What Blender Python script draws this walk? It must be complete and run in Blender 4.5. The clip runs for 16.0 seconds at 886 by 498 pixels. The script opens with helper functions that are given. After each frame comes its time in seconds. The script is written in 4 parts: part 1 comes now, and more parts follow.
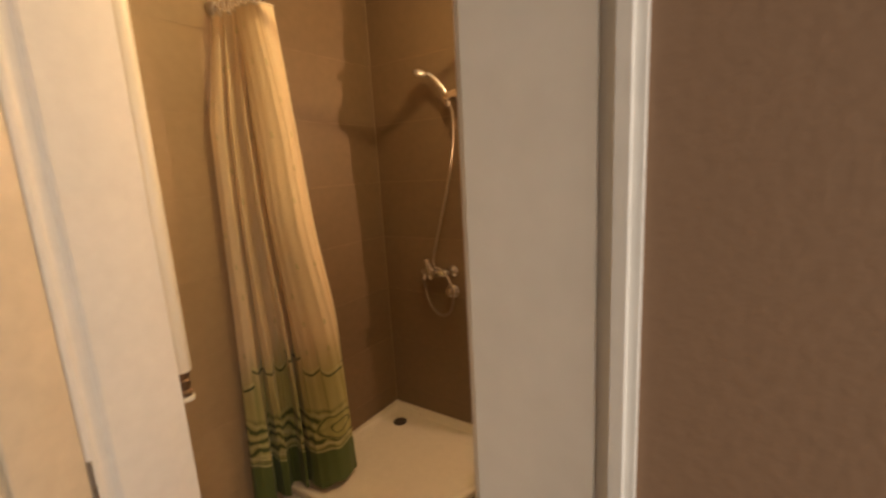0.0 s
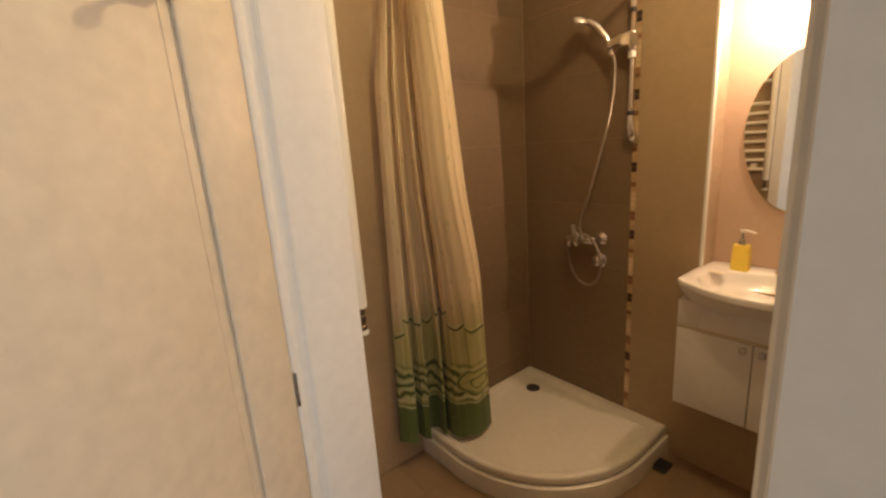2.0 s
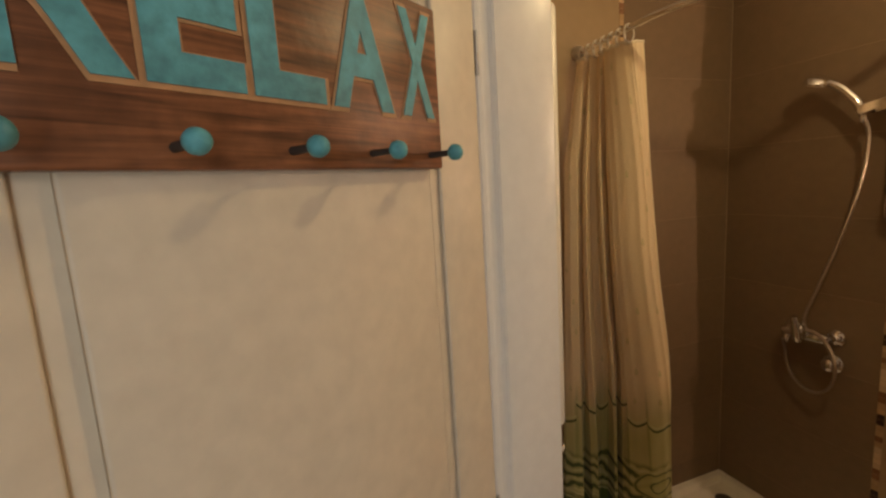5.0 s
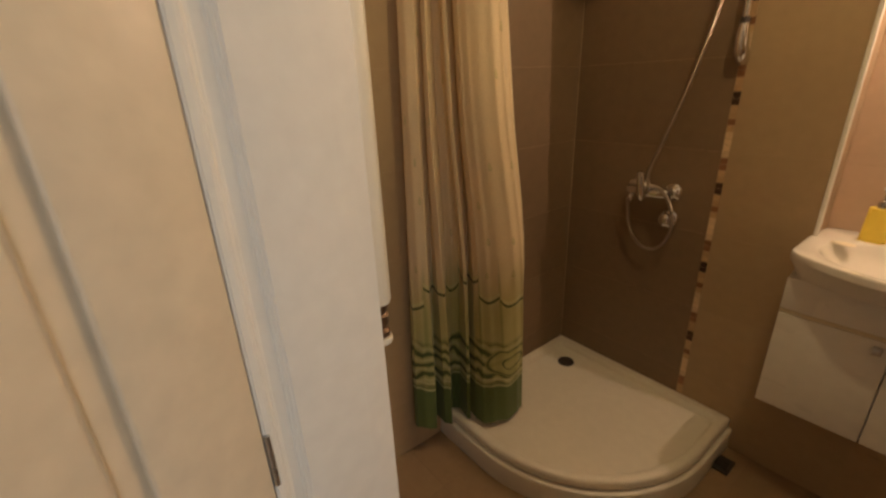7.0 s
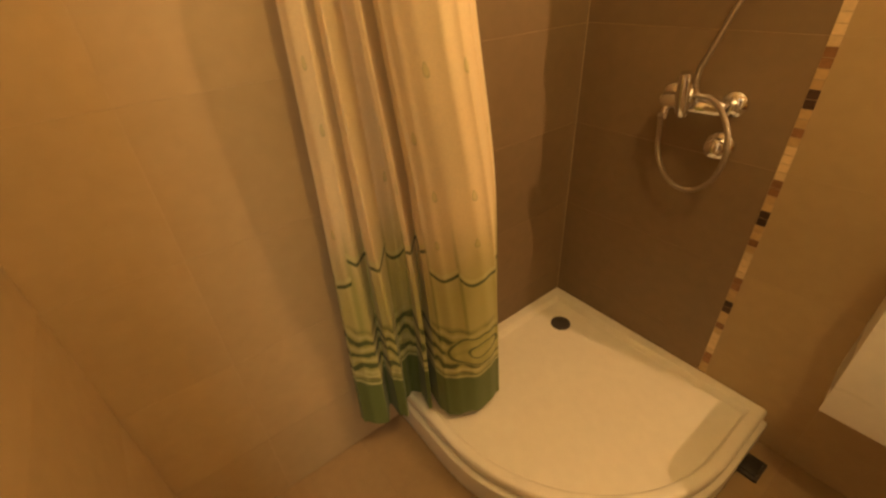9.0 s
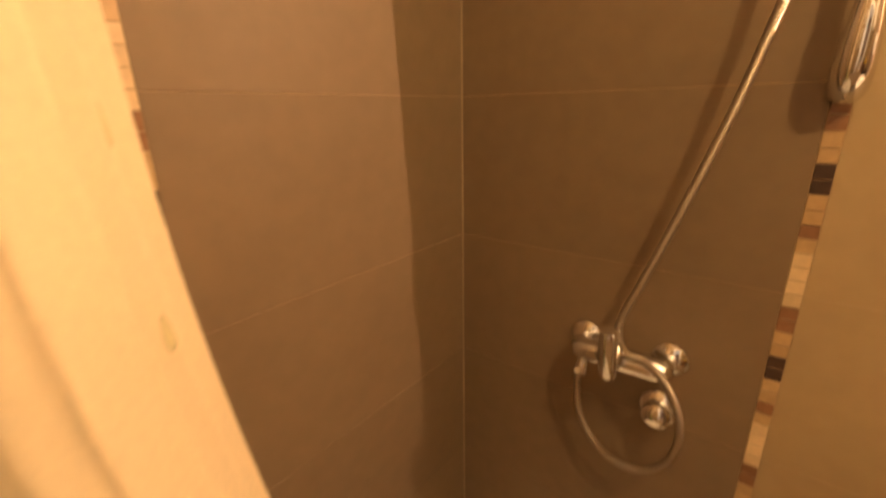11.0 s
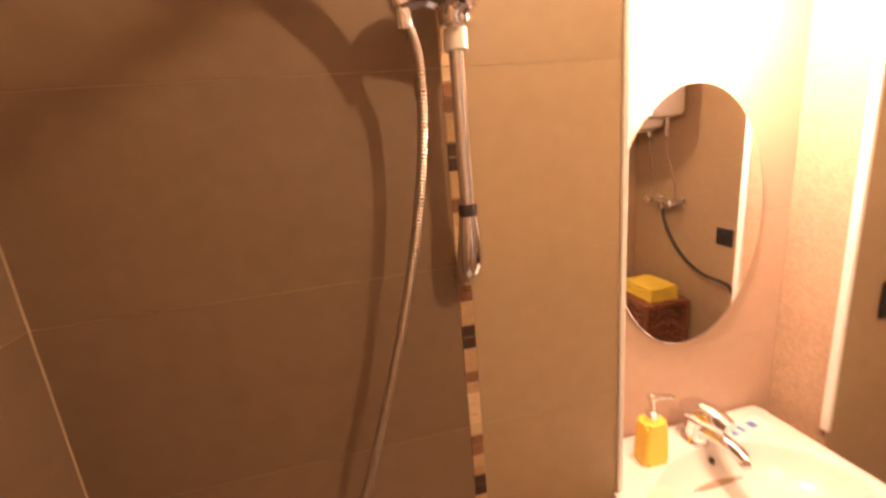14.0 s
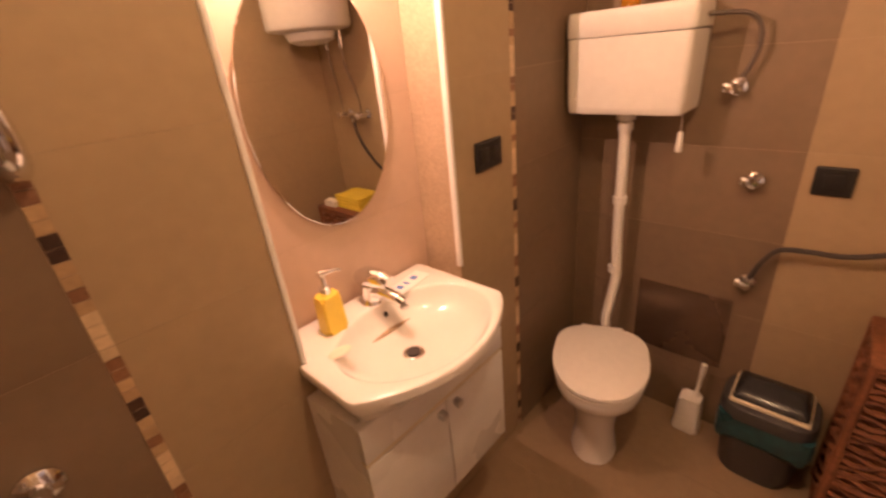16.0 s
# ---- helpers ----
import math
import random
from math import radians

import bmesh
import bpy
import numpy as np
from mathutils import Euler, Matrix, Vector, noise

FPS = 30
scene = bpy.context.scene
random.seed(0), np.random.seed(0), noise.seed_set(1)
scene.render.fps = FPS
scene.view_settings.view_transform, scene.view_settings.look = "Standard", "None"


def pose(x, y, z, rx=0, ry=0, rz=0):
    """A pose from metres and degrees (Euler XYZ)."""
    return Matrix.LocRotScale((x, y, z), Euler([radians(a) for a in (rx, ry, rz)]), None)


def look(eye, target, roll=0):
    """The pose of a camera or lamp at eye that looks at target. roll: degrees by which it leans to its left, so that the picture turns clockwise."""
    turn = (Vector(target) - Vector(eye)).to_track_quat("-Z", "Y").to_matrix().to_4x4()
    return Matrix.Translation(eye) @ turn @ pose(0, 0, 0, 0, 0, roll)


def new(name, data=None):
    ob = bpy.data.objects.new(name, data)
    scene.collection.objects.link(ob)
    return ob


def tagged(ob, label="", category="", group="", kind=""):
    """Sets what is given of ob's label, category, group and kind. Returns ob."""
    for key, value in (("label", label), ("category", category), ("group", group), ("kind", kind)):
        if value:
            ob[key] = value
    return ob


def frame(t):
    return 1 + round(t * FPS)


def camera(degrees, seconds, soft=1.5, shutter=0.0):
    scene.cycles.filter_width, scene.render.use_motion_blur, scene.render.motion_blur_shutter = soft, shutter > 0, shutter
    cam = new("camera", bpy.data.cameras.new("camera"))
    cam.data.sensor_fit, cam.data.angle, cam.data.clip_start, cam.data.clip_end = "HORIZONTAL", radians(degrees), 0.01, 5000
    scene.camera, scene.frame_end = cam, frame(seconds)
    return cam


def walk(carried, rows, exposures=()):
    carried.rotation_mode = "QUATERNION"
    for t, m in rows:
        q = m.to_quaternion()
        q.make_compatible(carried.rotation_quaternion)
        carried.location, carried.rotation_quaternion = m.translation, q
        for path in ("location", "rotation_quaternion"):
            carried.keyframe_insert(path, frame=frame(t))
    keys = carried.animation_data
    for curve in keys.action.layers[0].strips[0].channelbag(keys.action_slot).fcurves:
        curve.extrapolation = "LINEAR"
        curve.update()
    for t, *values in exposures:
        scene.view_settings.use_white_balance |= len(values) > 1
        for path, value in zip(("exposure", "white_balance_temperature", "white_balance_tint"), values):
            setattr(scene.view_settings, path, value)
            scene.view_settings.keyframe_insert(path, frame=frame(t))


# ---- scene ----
cam = camera(91.8, 16.0, soft=2.4, shutter=0.35)
PATH = [
    (0, (1.609, -1.762, 1.475), (0.493, -0.143, 1.107), -3.2),
    (0.5, (1.585, -1.788, 1.455), (0.245, -0.356, 1.063), -4.1),
    (1, (1.567, -1.809, 1.453), (0.094, -0.520, 1.040), -4.0),
    (1.5, (1.545, -1.809, 1.446), (0.049, -0.558, 1.002), -3.8),
    (2, (1.522, -1.811, 1.433), (-0.001, -0.598, 0.971), -3.9),
    (2.5, (1.496, -1.848, 1.468), (-0.162, -0.829, 1.003), -4.1),
    (3, (1.466, -1.888, 1.538), (-0.359, -1.160, 1.164), -4.4),
    (3.2, (1.474, -1.909, 1.557), (-0.390, -1.261, 1.230), -4.9),
    (5.3, (1.416, -1.890, 1.618), (-0.452, -1.231, 1.338), -3.5),
    (5.5, (1.410, -1.875, 1.588), (-0.429, -1.162, 1.260), -3.4),
    (6, (1.383, -1.828, 1.502), (-0.352, -0.950, 1.033), -3.1),
    (6.5, (1.275, -1.734, 1.426), (-0.285, -0.616, 0.865), -1.5),
    (7, (1.151, -1.643, 1.373), (-0.326, -0.500, 0.656), -2.3),
    (7.5, (1.066, -1.530, 1.331), (-0.328, -0.452, 0.386), -3.8),
    (8, (0.990, -1.412, 1.299), (-0.397, -0.432, 0.243), -3.9),
    (8.2, (0.959, -1.380, 1.291), (-0.425, -0.432, 0.202), -3.9),
    (10.3, (0.711, -0.874, 1.280), (-0.609, 0.244, 0.275), -3.7),
    (10.5, (0.668, -0.840, 1.318), (-0.677, 0.319, 0.398), -4.1),
    (11, (0.547, -0.771, 1.395), (-0.628, 0.725, 0.778), -1.2),
    (11.5, (0.525, -0.633, 1.473), (-0.647, 0.966, 1.208), -0.3),
    (12, (0.448, -0.614, 1.555), (-0.342, 1.223, 1.568), -0.2),
    (12.5, (0.421, -0.649, 1.633), (0.078, 1.320, 1.700), 0.1),
    (13, (0.422, -0.648, 1.651), (0.439, 1.346, 1.806), -0.4),
    (13.5, (0.437, -0.651, 1.633), (0.598, 1.343, 1.624), -0.7),
    (14, (0.427, -0.636, 1.615), (0.835, 1.260, 1.128), -5.1),
    (14.5, (0.457, -0.647, 1.589), (1.038, 1.155, 0.943), -6.1),
    (15, (0.479, -0.661, 1.545), (1.310, 1.004, 0.813), -5.8),
    (15.5, (0.527, -0.701, 1.519), (1.609, 0.793, 0.745), -5.8),
    (16, (0.571, -0.766, 1.495), (1.862, 0.506, 0.649), -5.8),
]
EXPOSURES = [(0.0, -0.1, 8000, 10), (0.5, 0.0, 7300, 7), (1.0, -0.08, 6900, 5), (2.0, -0.1, 6600, 4), (3.0, -0.8, 6700, 4), (5.5, -0.85, 6800, 4), (6.5, -0.45, 6300, 2), (7.0, -0.5, 6600, 2), (7.5, -0.6, 8000, 5), (8.2, 0.0, 12000, 4), (10.5, 0.72, 7800, 5), (11.0, 0.75, 8100, 11), (11.5, 1.08, 8300, 10), (12.0, 1.2, 8200, 8), (12.5, 1.3, 7500, 8), (13.0, 1.2, 6800, 12), (14.0, 0.85, 6900, 34), (15.5, 0.42, 6900, 38), (16.0, 0.28, 7200, 36)]
walk(cam, [(t, look(eye, target, roll)) for t, eye, target, roll in PATH], EXPOSURES)

# ---- world and lights ----
world = bpy.data.worlds.new("world")
scene.world = world
world.use_nodes = True
sky = world.node_tree.nodes.new("ShaderNodeTexSky")
sky.sky_type, sky.sun_disc = "NISHITA", False
sky.sun_elevation, sky.sun_rotation = radians(35), radians(200)
world.node_tree.links.new(sky.outputs["Color"], world.node_tree.nodes["Background"].inputs["Color"])
world.node_tree.nodes["Background"].inputs["Strength"].default_value = 0.08


def lamp(name, kind, power, colour, m, **values):
    data = bpy.data.lights.new(name, kind)
    data.energy, data.color = power, colour
    for key, value in values.items():
        if key == "size":
            data.size = value
        if key == "size_y":
            data.shape, data.size_y = "RECTANGLE", value
        if key == "radius":
            data.shadow_soft_size = value
        if key == "spot":
            data.spot_size, data.spot_blend = radians(value), 0.6
    ob = new(name, data)
    ob.matrix_world = m
    return ob


CEILING_LAMP = (1.06, -0.75, 2.31)
lamp("ceiling_lamp_light", "POINT", 17, (1.0, 0.73, 0.39), pose(CEILING_LAMP[0], CEILING_LAMP[1], CEILING_LAMP[2] - 0.025), radius=0.02)
lamp("niche_lamp_light", "POINT", 18, (1.0, 0.66, 0.46), pose(1.092, 0.031, 1.835), radius=0.003)
lamp("hall_window_light", "AREA", 19, (0.98, 0.94, 0.94), look((2.79, -2.12, 1.5), (0.8, -2.05, 1.2)), size=0.7, size_y=1.4)

# ---- materials ----


def material(name, colour, rough=0.5, metal=0.0, grain=40.0, vary=0.12, stain=3.0, bump=0.1, each=0.0, coat=0.0, ior=1.45):
    """A procedural surface: a base colour, stains and grain at two scales, roughness wear, fine relief and a tint per piece."""
    m = bpy.data.materials.new(name)
    m.use_nodes = True
    nodes, links = m.node_tree.nodes, m.node_tree.links
    b = nodes["Principled BSDF"]
    b.inputs["Metallic"].default_value, b.inputs["IOR"].default_value = metal, ior
    b.inputs["Coat Weight"].default_value = coat
    b.inputs["Coat Roughness"].default_value = 0.12
    pos = nodes.new("ShaderNodeTexCoord").outputs["Object"]
    info = nodes.new("ShaderNodeObjectInfo")
    shift = nodes.new("ShaderNodeVectorMath")
    shift.operation = "ADD"
    links.new(pos, shift.inputs[0])
    links.new(info.outputs["Location"], shift.inputs[1])

    def noise_at(scale, detail, distortion=0.0):
        n = nodes.new("ShaderNodeTexNoise")
        n.inputs["Scale"].default_value, n.inputs["Detail"].default_value = scale, detail
        n.inputs["Distortion"].default_value = distortion
        links.new(shift.outputs[0], n.inputs["Vector"])
        return n.outputs["Fac"]

    def spread(fac, low, high):
        r = nodes.new("ShaderNodeMapRange")
        r.inputs["From Min"].default_value, r.inputs["From Max"].default_value = 0.25, 0.75
        r.inputs["To Min"].default_value, r.inputs["To Max"].default_value = low, high
        links.new(fac, r.inputs["Value"])
        return r.outputs["Result"]

    def times(a, b_):
        n = nodes.new("ShaderNodeMath")
        n.operation = "MULTIPLY"
        links.new(a, n.inputs[0])
        links.new(b_, n.inputs[1])
        return n.outputs[0]

    fine, broad = noise_at(grain, 6), noise_at(stain, 4, 0.4)
    value = times(spread(fine, 1 - vary, 1 + vary), spread(broad, 1 - vary, 1 + vary))
    if each:
        r = nodes.new("ShaderNodeMapRange")
        r.inputs["To Min"].default_value, r.inputs["To Max"].default_value = 1 - each, 1 + each
        links.new(info.outputs["Random"], r.inputs["Value"])
        value = times(value, r.outputs["Result"])
    hsv = nodes.new("ShaderNodeHueSaturation")
    hsv.inputs["Color"].default_value = (*colour, 1)
    links.new(value, hsv.inputs["Value"])
    links.new(hsv.outputs["Color"], b.inputs["Base Color"])
    links.new(spread(broad, rough * 0.8, min(1.0, rough * 1.25)), b.inputs["Roughness"])
    if bump:
        relief = nodes.new("ShaderNodeBump")
        relief.inputs["Strength"].default_value, relief.inputs["Distance"].default_value = bump, 0.004
        links.new(fine, relief.inputs["Height"])
        links.new(relief.outputs["Normal"], b.inputs["Normal"])
    return m


tile_dark = material("brown_tile", (0.213, 0.147, 0.092), 0.54, grain=28, vary=0.06, stain=2.6, bump=0.02, each=0.05)
tile_light = material("beige_tile", (0.395, 0.288, 0.172), 0.5, grain=30, vary=0.045, stain=2.6, bump=0.02, each=0.04)
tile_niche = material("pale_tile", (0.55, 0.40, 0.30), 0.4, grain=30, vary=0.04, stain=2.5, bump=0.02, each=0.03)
tile_floor = material("floor_tile", (0.29, 0.20, 0.12), 0.42, grain=30, vary=0.07, stain=2.4, bump=0.03, each=0.06)
floor_grout = material("floor_grout", (0.25, 0.175, 0.11), 0.9, grain=120, vary=0.15, bump=0.3)
grout = material("grout", (0.46, 0.34, 0.23), 0.9, grain=120, vary=0.15, bump=0.3)
mosaics = {
    "d": material("dark_mosaic", (0.06, 0.03, 0.02), 0.5, grain=90, vary=0.25, each=0.3),
    "b": material("brown_mosaic", (0.26, 0.13, 0.07), 0.35, grain=90, vary=0.2, each=0.2),
    "t": material("tan_mosaic", (0.50, 0.34, 0.19), 0.35, grain=90, vary=0.12, each=0.12),
    "c": material("cream_mosaic", (0.66, 0.50, 0.32), 0.35, grain=90, vary=0.1, each=0.1),
}
plaster = material("ceiling_paint", (0.78, 0.74, 0.68), 0.85, grain=180, vary=0.04, stain=1.5, bump=0.15)
hall_paint = material("hall_paint", (0.26, 0.16, 0.10), 0.85, grain=150, vary=0.05, stain=1.4, bump=0.15)
door_paint = material("door_paint", (0.84, 0.81, 0.76), 0.34, grain=35, vary=0.035, stain=2.2, bump=0.04)
# same paint as door_paint; shade and yellow lamplight are put into its colour
shaded_leaf = material("door_paint_shaded", (0.70, 0.61, 0.48), 0.42, grain=35, vary=0.06, stain=2.2, bump=0.05)
trim_white = material("white_trim", (0.80, 0.78, 0.74), 0.45, grain=60, vary=0.04, bump=0.05)
ceramic = material("white_ceramic", (0.80, 0.77, 0.72), 0.16, grain=20, vary=0.02, stain=2, bump=0.0, coat=0.4)
acrylic = material("tray_acrylic", (0.76, 0.72, 0.64), 0.32, grain=30, vary=0.03, stain=4, bump=0.02)
plastic_white = material("white_plastic", (0.78, 0.75, 0.69), 0.4, grain=40, vary=0.03, bump=0.02)
cabinet_white = material("cabinet_white", (0.76, 0.74, 0.70), 0.3, grain=30, vary=0.03, bump=0.02)
chrome = material("chrome", (0.82, 0.82, 0.84), 0.09, metal=1.0, grain=60, vary=0.04, bump=0.0)
steel = material("brushed_steel", (0.62, 0.61, 0.60), 0.28, metal=1.0, grain=90, vary=0.08, bump=0.03)
black_plastic = material("black_plastic", (0.022, 0.02, 0.019), 0.35, grain=70, vary=0.1, bump=0.05)
dark_rubber = material("dark_rubber", (0.05, 0.04, 0.035), 0.6, grain=70, vary=0.1, bump=0.1)

# ---- mesh helpers ----


def empty_thing(name, label, category, at=(0, 0, 0), group="", kind=""):
    ob = new(name)
    ob.location = at
    ob.empty_display_size = 0.05
    return tagged(ob, label, category, group, kind)


def to_mesh(name, bm, mat, smooth=40):
    me = bpy.data.meshes.new(name)
    bmesh.ops.recalc_face_normals(bm, faces=bm.faces)
    bm.to_mesh(me)
    bm.free()
    me.materials.append(mat)
    if smooth:
        me.shade_smooth()
        me.set_sharp_from_angle(angle=radians(smooth))
    return me


def part(name, bm, mat, parent=None, label="", smooth=40):
    """One mesh object, built in world places, under a thing or a part."""
    ob = new(name, to_mesh(name, bm, mat, smooth))
    if parent is not None:
        ob.parent = parent
        bpy.context.view_layer.update()
        ob.matrix_parent_inverse = parent.matrix_world.inverted()
    return tagged(ob, label)


def box(lo, hi, bevel=0.0, seg=2, m=None, bm=None):
    bm = bm or bmesh.new()
    made = bmesh.ops.create_cube(bm, size=1.0)["verts"]
    for v in made:
        v.co = Vector([lo[i] + (v.co[i] + 0.5) * (hi[i] - lo[i]) for i in range(3)])
    if bevel:
        edges = list({e for v in made for e in v.link_edges})
        res = bmesh.ops.bevel(bm, geom=edges, offset=bevel, segments=seg, affect="EDGES", profile=0.5)
        made = list({v for f in res["faces"] for v in f.verts} | {v for v in made if v.is_valid})
    if m is not None:
        for v in made:
            v.co = m @ v.co
    return bm


def ring_at(bm, centre, u, v, ru, rv, n):
    return [bm.verts.new(centre + u * (ru * math.cos(2 * math.pi * i / n)) + v * (rv * math.sin(2 * math.pi * i / n))) for i in range(n)]


def skin(bm, rings, caps=True, closed=False):
    pairs = list(zip(rings, rings[1:])) + ([(rings[-1], rings[0])] if closed else [])
    for a, b in pairs:
        n = len(a)
        for i in range(n):
            bm.faces.new((a[i], a[(i + 1) % n], b[(i + 1) % n], b[i]))
    if caps and not closed:
        bm.faces.new(rings[0])
        bm.faces.new(rings[-1])
    return bm


def lathe(profile, base=(0, 0, 0), axis=(0, 0, 1), n=24, sx=1.0, sy=1.0, bm=None):
    """Turns a profile of (radius, height) about an axis."""
    bm = bm or bmesh.new()
    q = Vector(axis).to_track_quat("Z", "Y")
    u, v, w = q @ Vector((1, 0, 0)), q @ Vector((0, 1, 0)), q @ Vector((0, 0, 1))
    rings = [ring_at(bm, Vector(base) + w * h, u, v, max(r, 0.0004) * sx, max(r, 0.0004) * sy, n) for r, h in profile]
    return skin(bm, rings)


def smooth_path(points, steps=8):
    pts = [Vector(p) for p in points]
    pts = [2 * pts[0] - pts[1]] + pts + [2 * pts[-1] - pts[-2]]
    out = []
    for i in range(1, len(pts) - 2):
        p0, p1, p2, p3 = pts[i - 1:i + 3]
        for k in range(steps):
            t = k / steps
            out.append(0.5 * ((2 * p1) + (p2 - p0) * t + (2 * p0 - 5 * p1 + 4 * p2 - p3) * t * t + (3 * p1 - p0 - 3 * p2 + p3) * t ** 3))
    return out + [pts[-2]]


def sweep(points, radius, n=12, bm=None):
    """A tube along a path; radius is a number or a function of the place along it (0 to 1) and the step."""
    bm = bm or bmesh.new()
    pts = [Vector(p) for p in points]
    rings, side = [], None
    for i, p in enumerate(pts):
        d = (pts[min(i + 1, len(pts) - 1)] - pts[max(i - 1, 0)]).normalized()
        if side is None:
            side = d.orthogonal().normalized()
        side = (side - d * side.dot(d)).normalized()
        r = radius(i / (len(pts) - 1), i) if callable(radius) else radius
        rings.append(ring_at(bm, p, side, d.cross(side), r, r, n))
    return skin(bm, rings)


def prism(outline, lo, hi, axis="z", bm=None):
    """A flat outline of (a, b) drawn out between lo and hi along an axis."""
    bm = bm or bmesh.new()

    def at(a, b, c):
        return {"z": (a, b, c), "y": (a, c, b), "x": (c, a, b)}[axis]
    rings = [[bm.verts.new(at(a, b, c)) for a, b in outline] for c in (lo, hi)]
    return skin(bm, rings)


def rounded(x0, y0, x1, y1, r, n=5):
    pts = []
    for cx, cy, a0 in ((x1 - r, y1 - r, 0), (x0 + r, y1 - r, 90), (x0 + r, y0 + r, 180), (x1 - r, y0 + r, 270)):
        pts += [(cx + r * math.cos(radians(a0 + 90 * k / n)), cy + r * math.sin(radians(a0 + 90 * k / n))) for k in range(n + 1)]
    return pts


# ---- the setting ----
X2, YF, YR, ZC = 2.18, -1.43, -1.43, 2.46
NX0, NX1, NY, NZ0, NZ1 = 0.88, 1.42, 0.14, 0.84, 2.005
MOS1, MOS2, MOSY = 0.595, 1.712, -0.60
ROWS = [0.0, 0.24, 0.535, 0.83, 1.125, 1.42, 1.715, 2.01, 2.305, ZC]
G = 0.0012


def structure(name, bm, mat, label, category):
    return tagged(part(name, bm, mat, smooth=0), label, category, kind="structure")


bm = box((-0.12, G, 0), (NX0, 0.30, ZC))
box((NX1, G, 0), (X2 + 0.12, 0.30, ZC), bm=bm)
box((NX0, G, 0), (NX1, 0.30, NZ0), bm=bm)
box((NX0, G, NZ1), (NX1, 0.30, ZC), bm=bm)
box((NX0, NY + G, NZ0), (NX1, 0.30, NZ1), bm=bm)
wall_back = structure("wall_back", bm, grout, "tiled bathroom wall with a lit washbasin niche", "wall")
wall_left = structure("wall_left", box((-0.12, -1.62, 0), (-G, G, ZC)), grout, "tiled wall beside the shower", "wall")
wall_right = structure("wall_right", box((X2 + G, -1.62, 0), (X2 + 0.12, G, ZC)), grout, "tiled wall behind the toilet", "wall")
wall_front = structure("wall_front_left", box((-0.12, -1.56, 0), (0.68, YF - G, ZC)), grout, "tiled wall beside the doorway", "wall")
wall_front_right = structure("wall_front_right", box((1.569, -1.54, 0), (2.9, YR, ZC)), hall_paint, "wall beside the doorway", "wall")
structure("wall_over_door", box((0.68, -1.56, 2.07), (1.57, YF - G, ZC)), hall_paint, "wall above the doorway", "wall")
floor = structure("floor", box((-0.12, -3.5, -0.1), (2.9, 0.3, -0.0012)), floor_grout, "floor of beige brown tiles", "floor")
structure("ceiling", box((-0.12, -1.575, ZC), (X2 + 0.12, 0.3, ZC + 0.1)), plaster, "plain off-white painted ceiling", "ceiling")
structure("ceiling_hall", box((-0.12, -3.5, ZC), (2.9, -1.58, ZC + 0.1)), plaster, "plain painted hallway ceiling", "ceiling")
structure("wall_hall_left", box((-0.22, -3.5, 0), (-0.12, -1.575, ZC)), hall_paint, "painted hallway wall", "wall")
bm = box((2.8, -3.5, 0), (2.9, -1.54, 0.78))
box((2.8, -3.5, 2.22), (2.9, -1.54, ZC), bm=bm)
box((2.8, -3.5, 0.78), (2.9, -2.48, 2.22), bm=bm)
box((2.8, -1.76, 0.78), (2.9, -1.54, 2.22), bm=bm)
structure("wall_hall_right", bm, hall_paint, "hallway wall with a window opening", "wall")
structure("wall_hall_back", box((-0.22, -3.6, 0), (2.9, -3.5, ZC)), hall_paint, "plain painted hallway end wall", "wall")

caulk = material("caulk", (0.40, 0.31, 0.21), 0.6, grain=90, vary=0.06, bump=0.1)
structure("trim_corner", prism([(-0.0005, 0.0005), (0.0022, -0.0003), (0.0010, -0.0010), (0.0003, -0.0022)], 0.13, ZC - 0.001), caulk, "pale sealant bead in the shower corner", "trim")

# door linings and casings
def upright(name, pts, z0, z1, mat, label, category="door frame", bevel=0.006):
    bm = bmesh.new()
    skin(bm, [[bm.verts.new((x, y, z)) for x, y in pts] for z in (z0, z1)])
    bmesh.ops.bevel(bm, geom=[e for e in bm.edges if abs(e.verts[0].co.z - e.verts[1].co.z) > 1], offset=bevel, segments=4, affect="EDGES")
    ob = part(name, bm, mat, smooth=35)
    return tagged(ob, label, category, kind="structure")


upright("door_frame_left", [(0.7465, -1.5808), (0.7455, -1.570), (0.7385, -1.564), (0.7370, -1.549), (0.7425, -1.543), (0.733, -1.452), (0.719, -1.412), (0.665, -1.412), (0.665, -1.598)], 0, 2.04, door_paint, "cream painted door lining on the hinge side", bevel=0.002)
upright("door_frame_right", [(1.458, -1.50), (1.458, -1.42), (1.606, -1.42), (1.606, -1.50)], 0, 2.04, door_paint, "cream painted door lining on the latch side")
upright("casing_right", [(1.4565, -1.500), (1.4575, -1.516), (1.465, -1.529), (1.556, -1.546), (1.557, -1.502)], 0, 2.10, door_paint, "cream painted casing beside the doorway", bevel=0.004)
upright("trim_right", [(1.5555, -1.50), (1.556, -1.5485), (1.573, -1.5505), (1.575, -1.50)], 0, 2.10, trim_white, "white bead at the edge of the door casing", "trim", 0.005)
structure("door_frame_head", box((0.62, -1.578, 2.04), (1.60, -1.41, 2.08), 0.006), door_paint, "cream painted door head lining", "door frame")

# ---- shower tray ----
TRAY, ZT = 0.79, 0.135


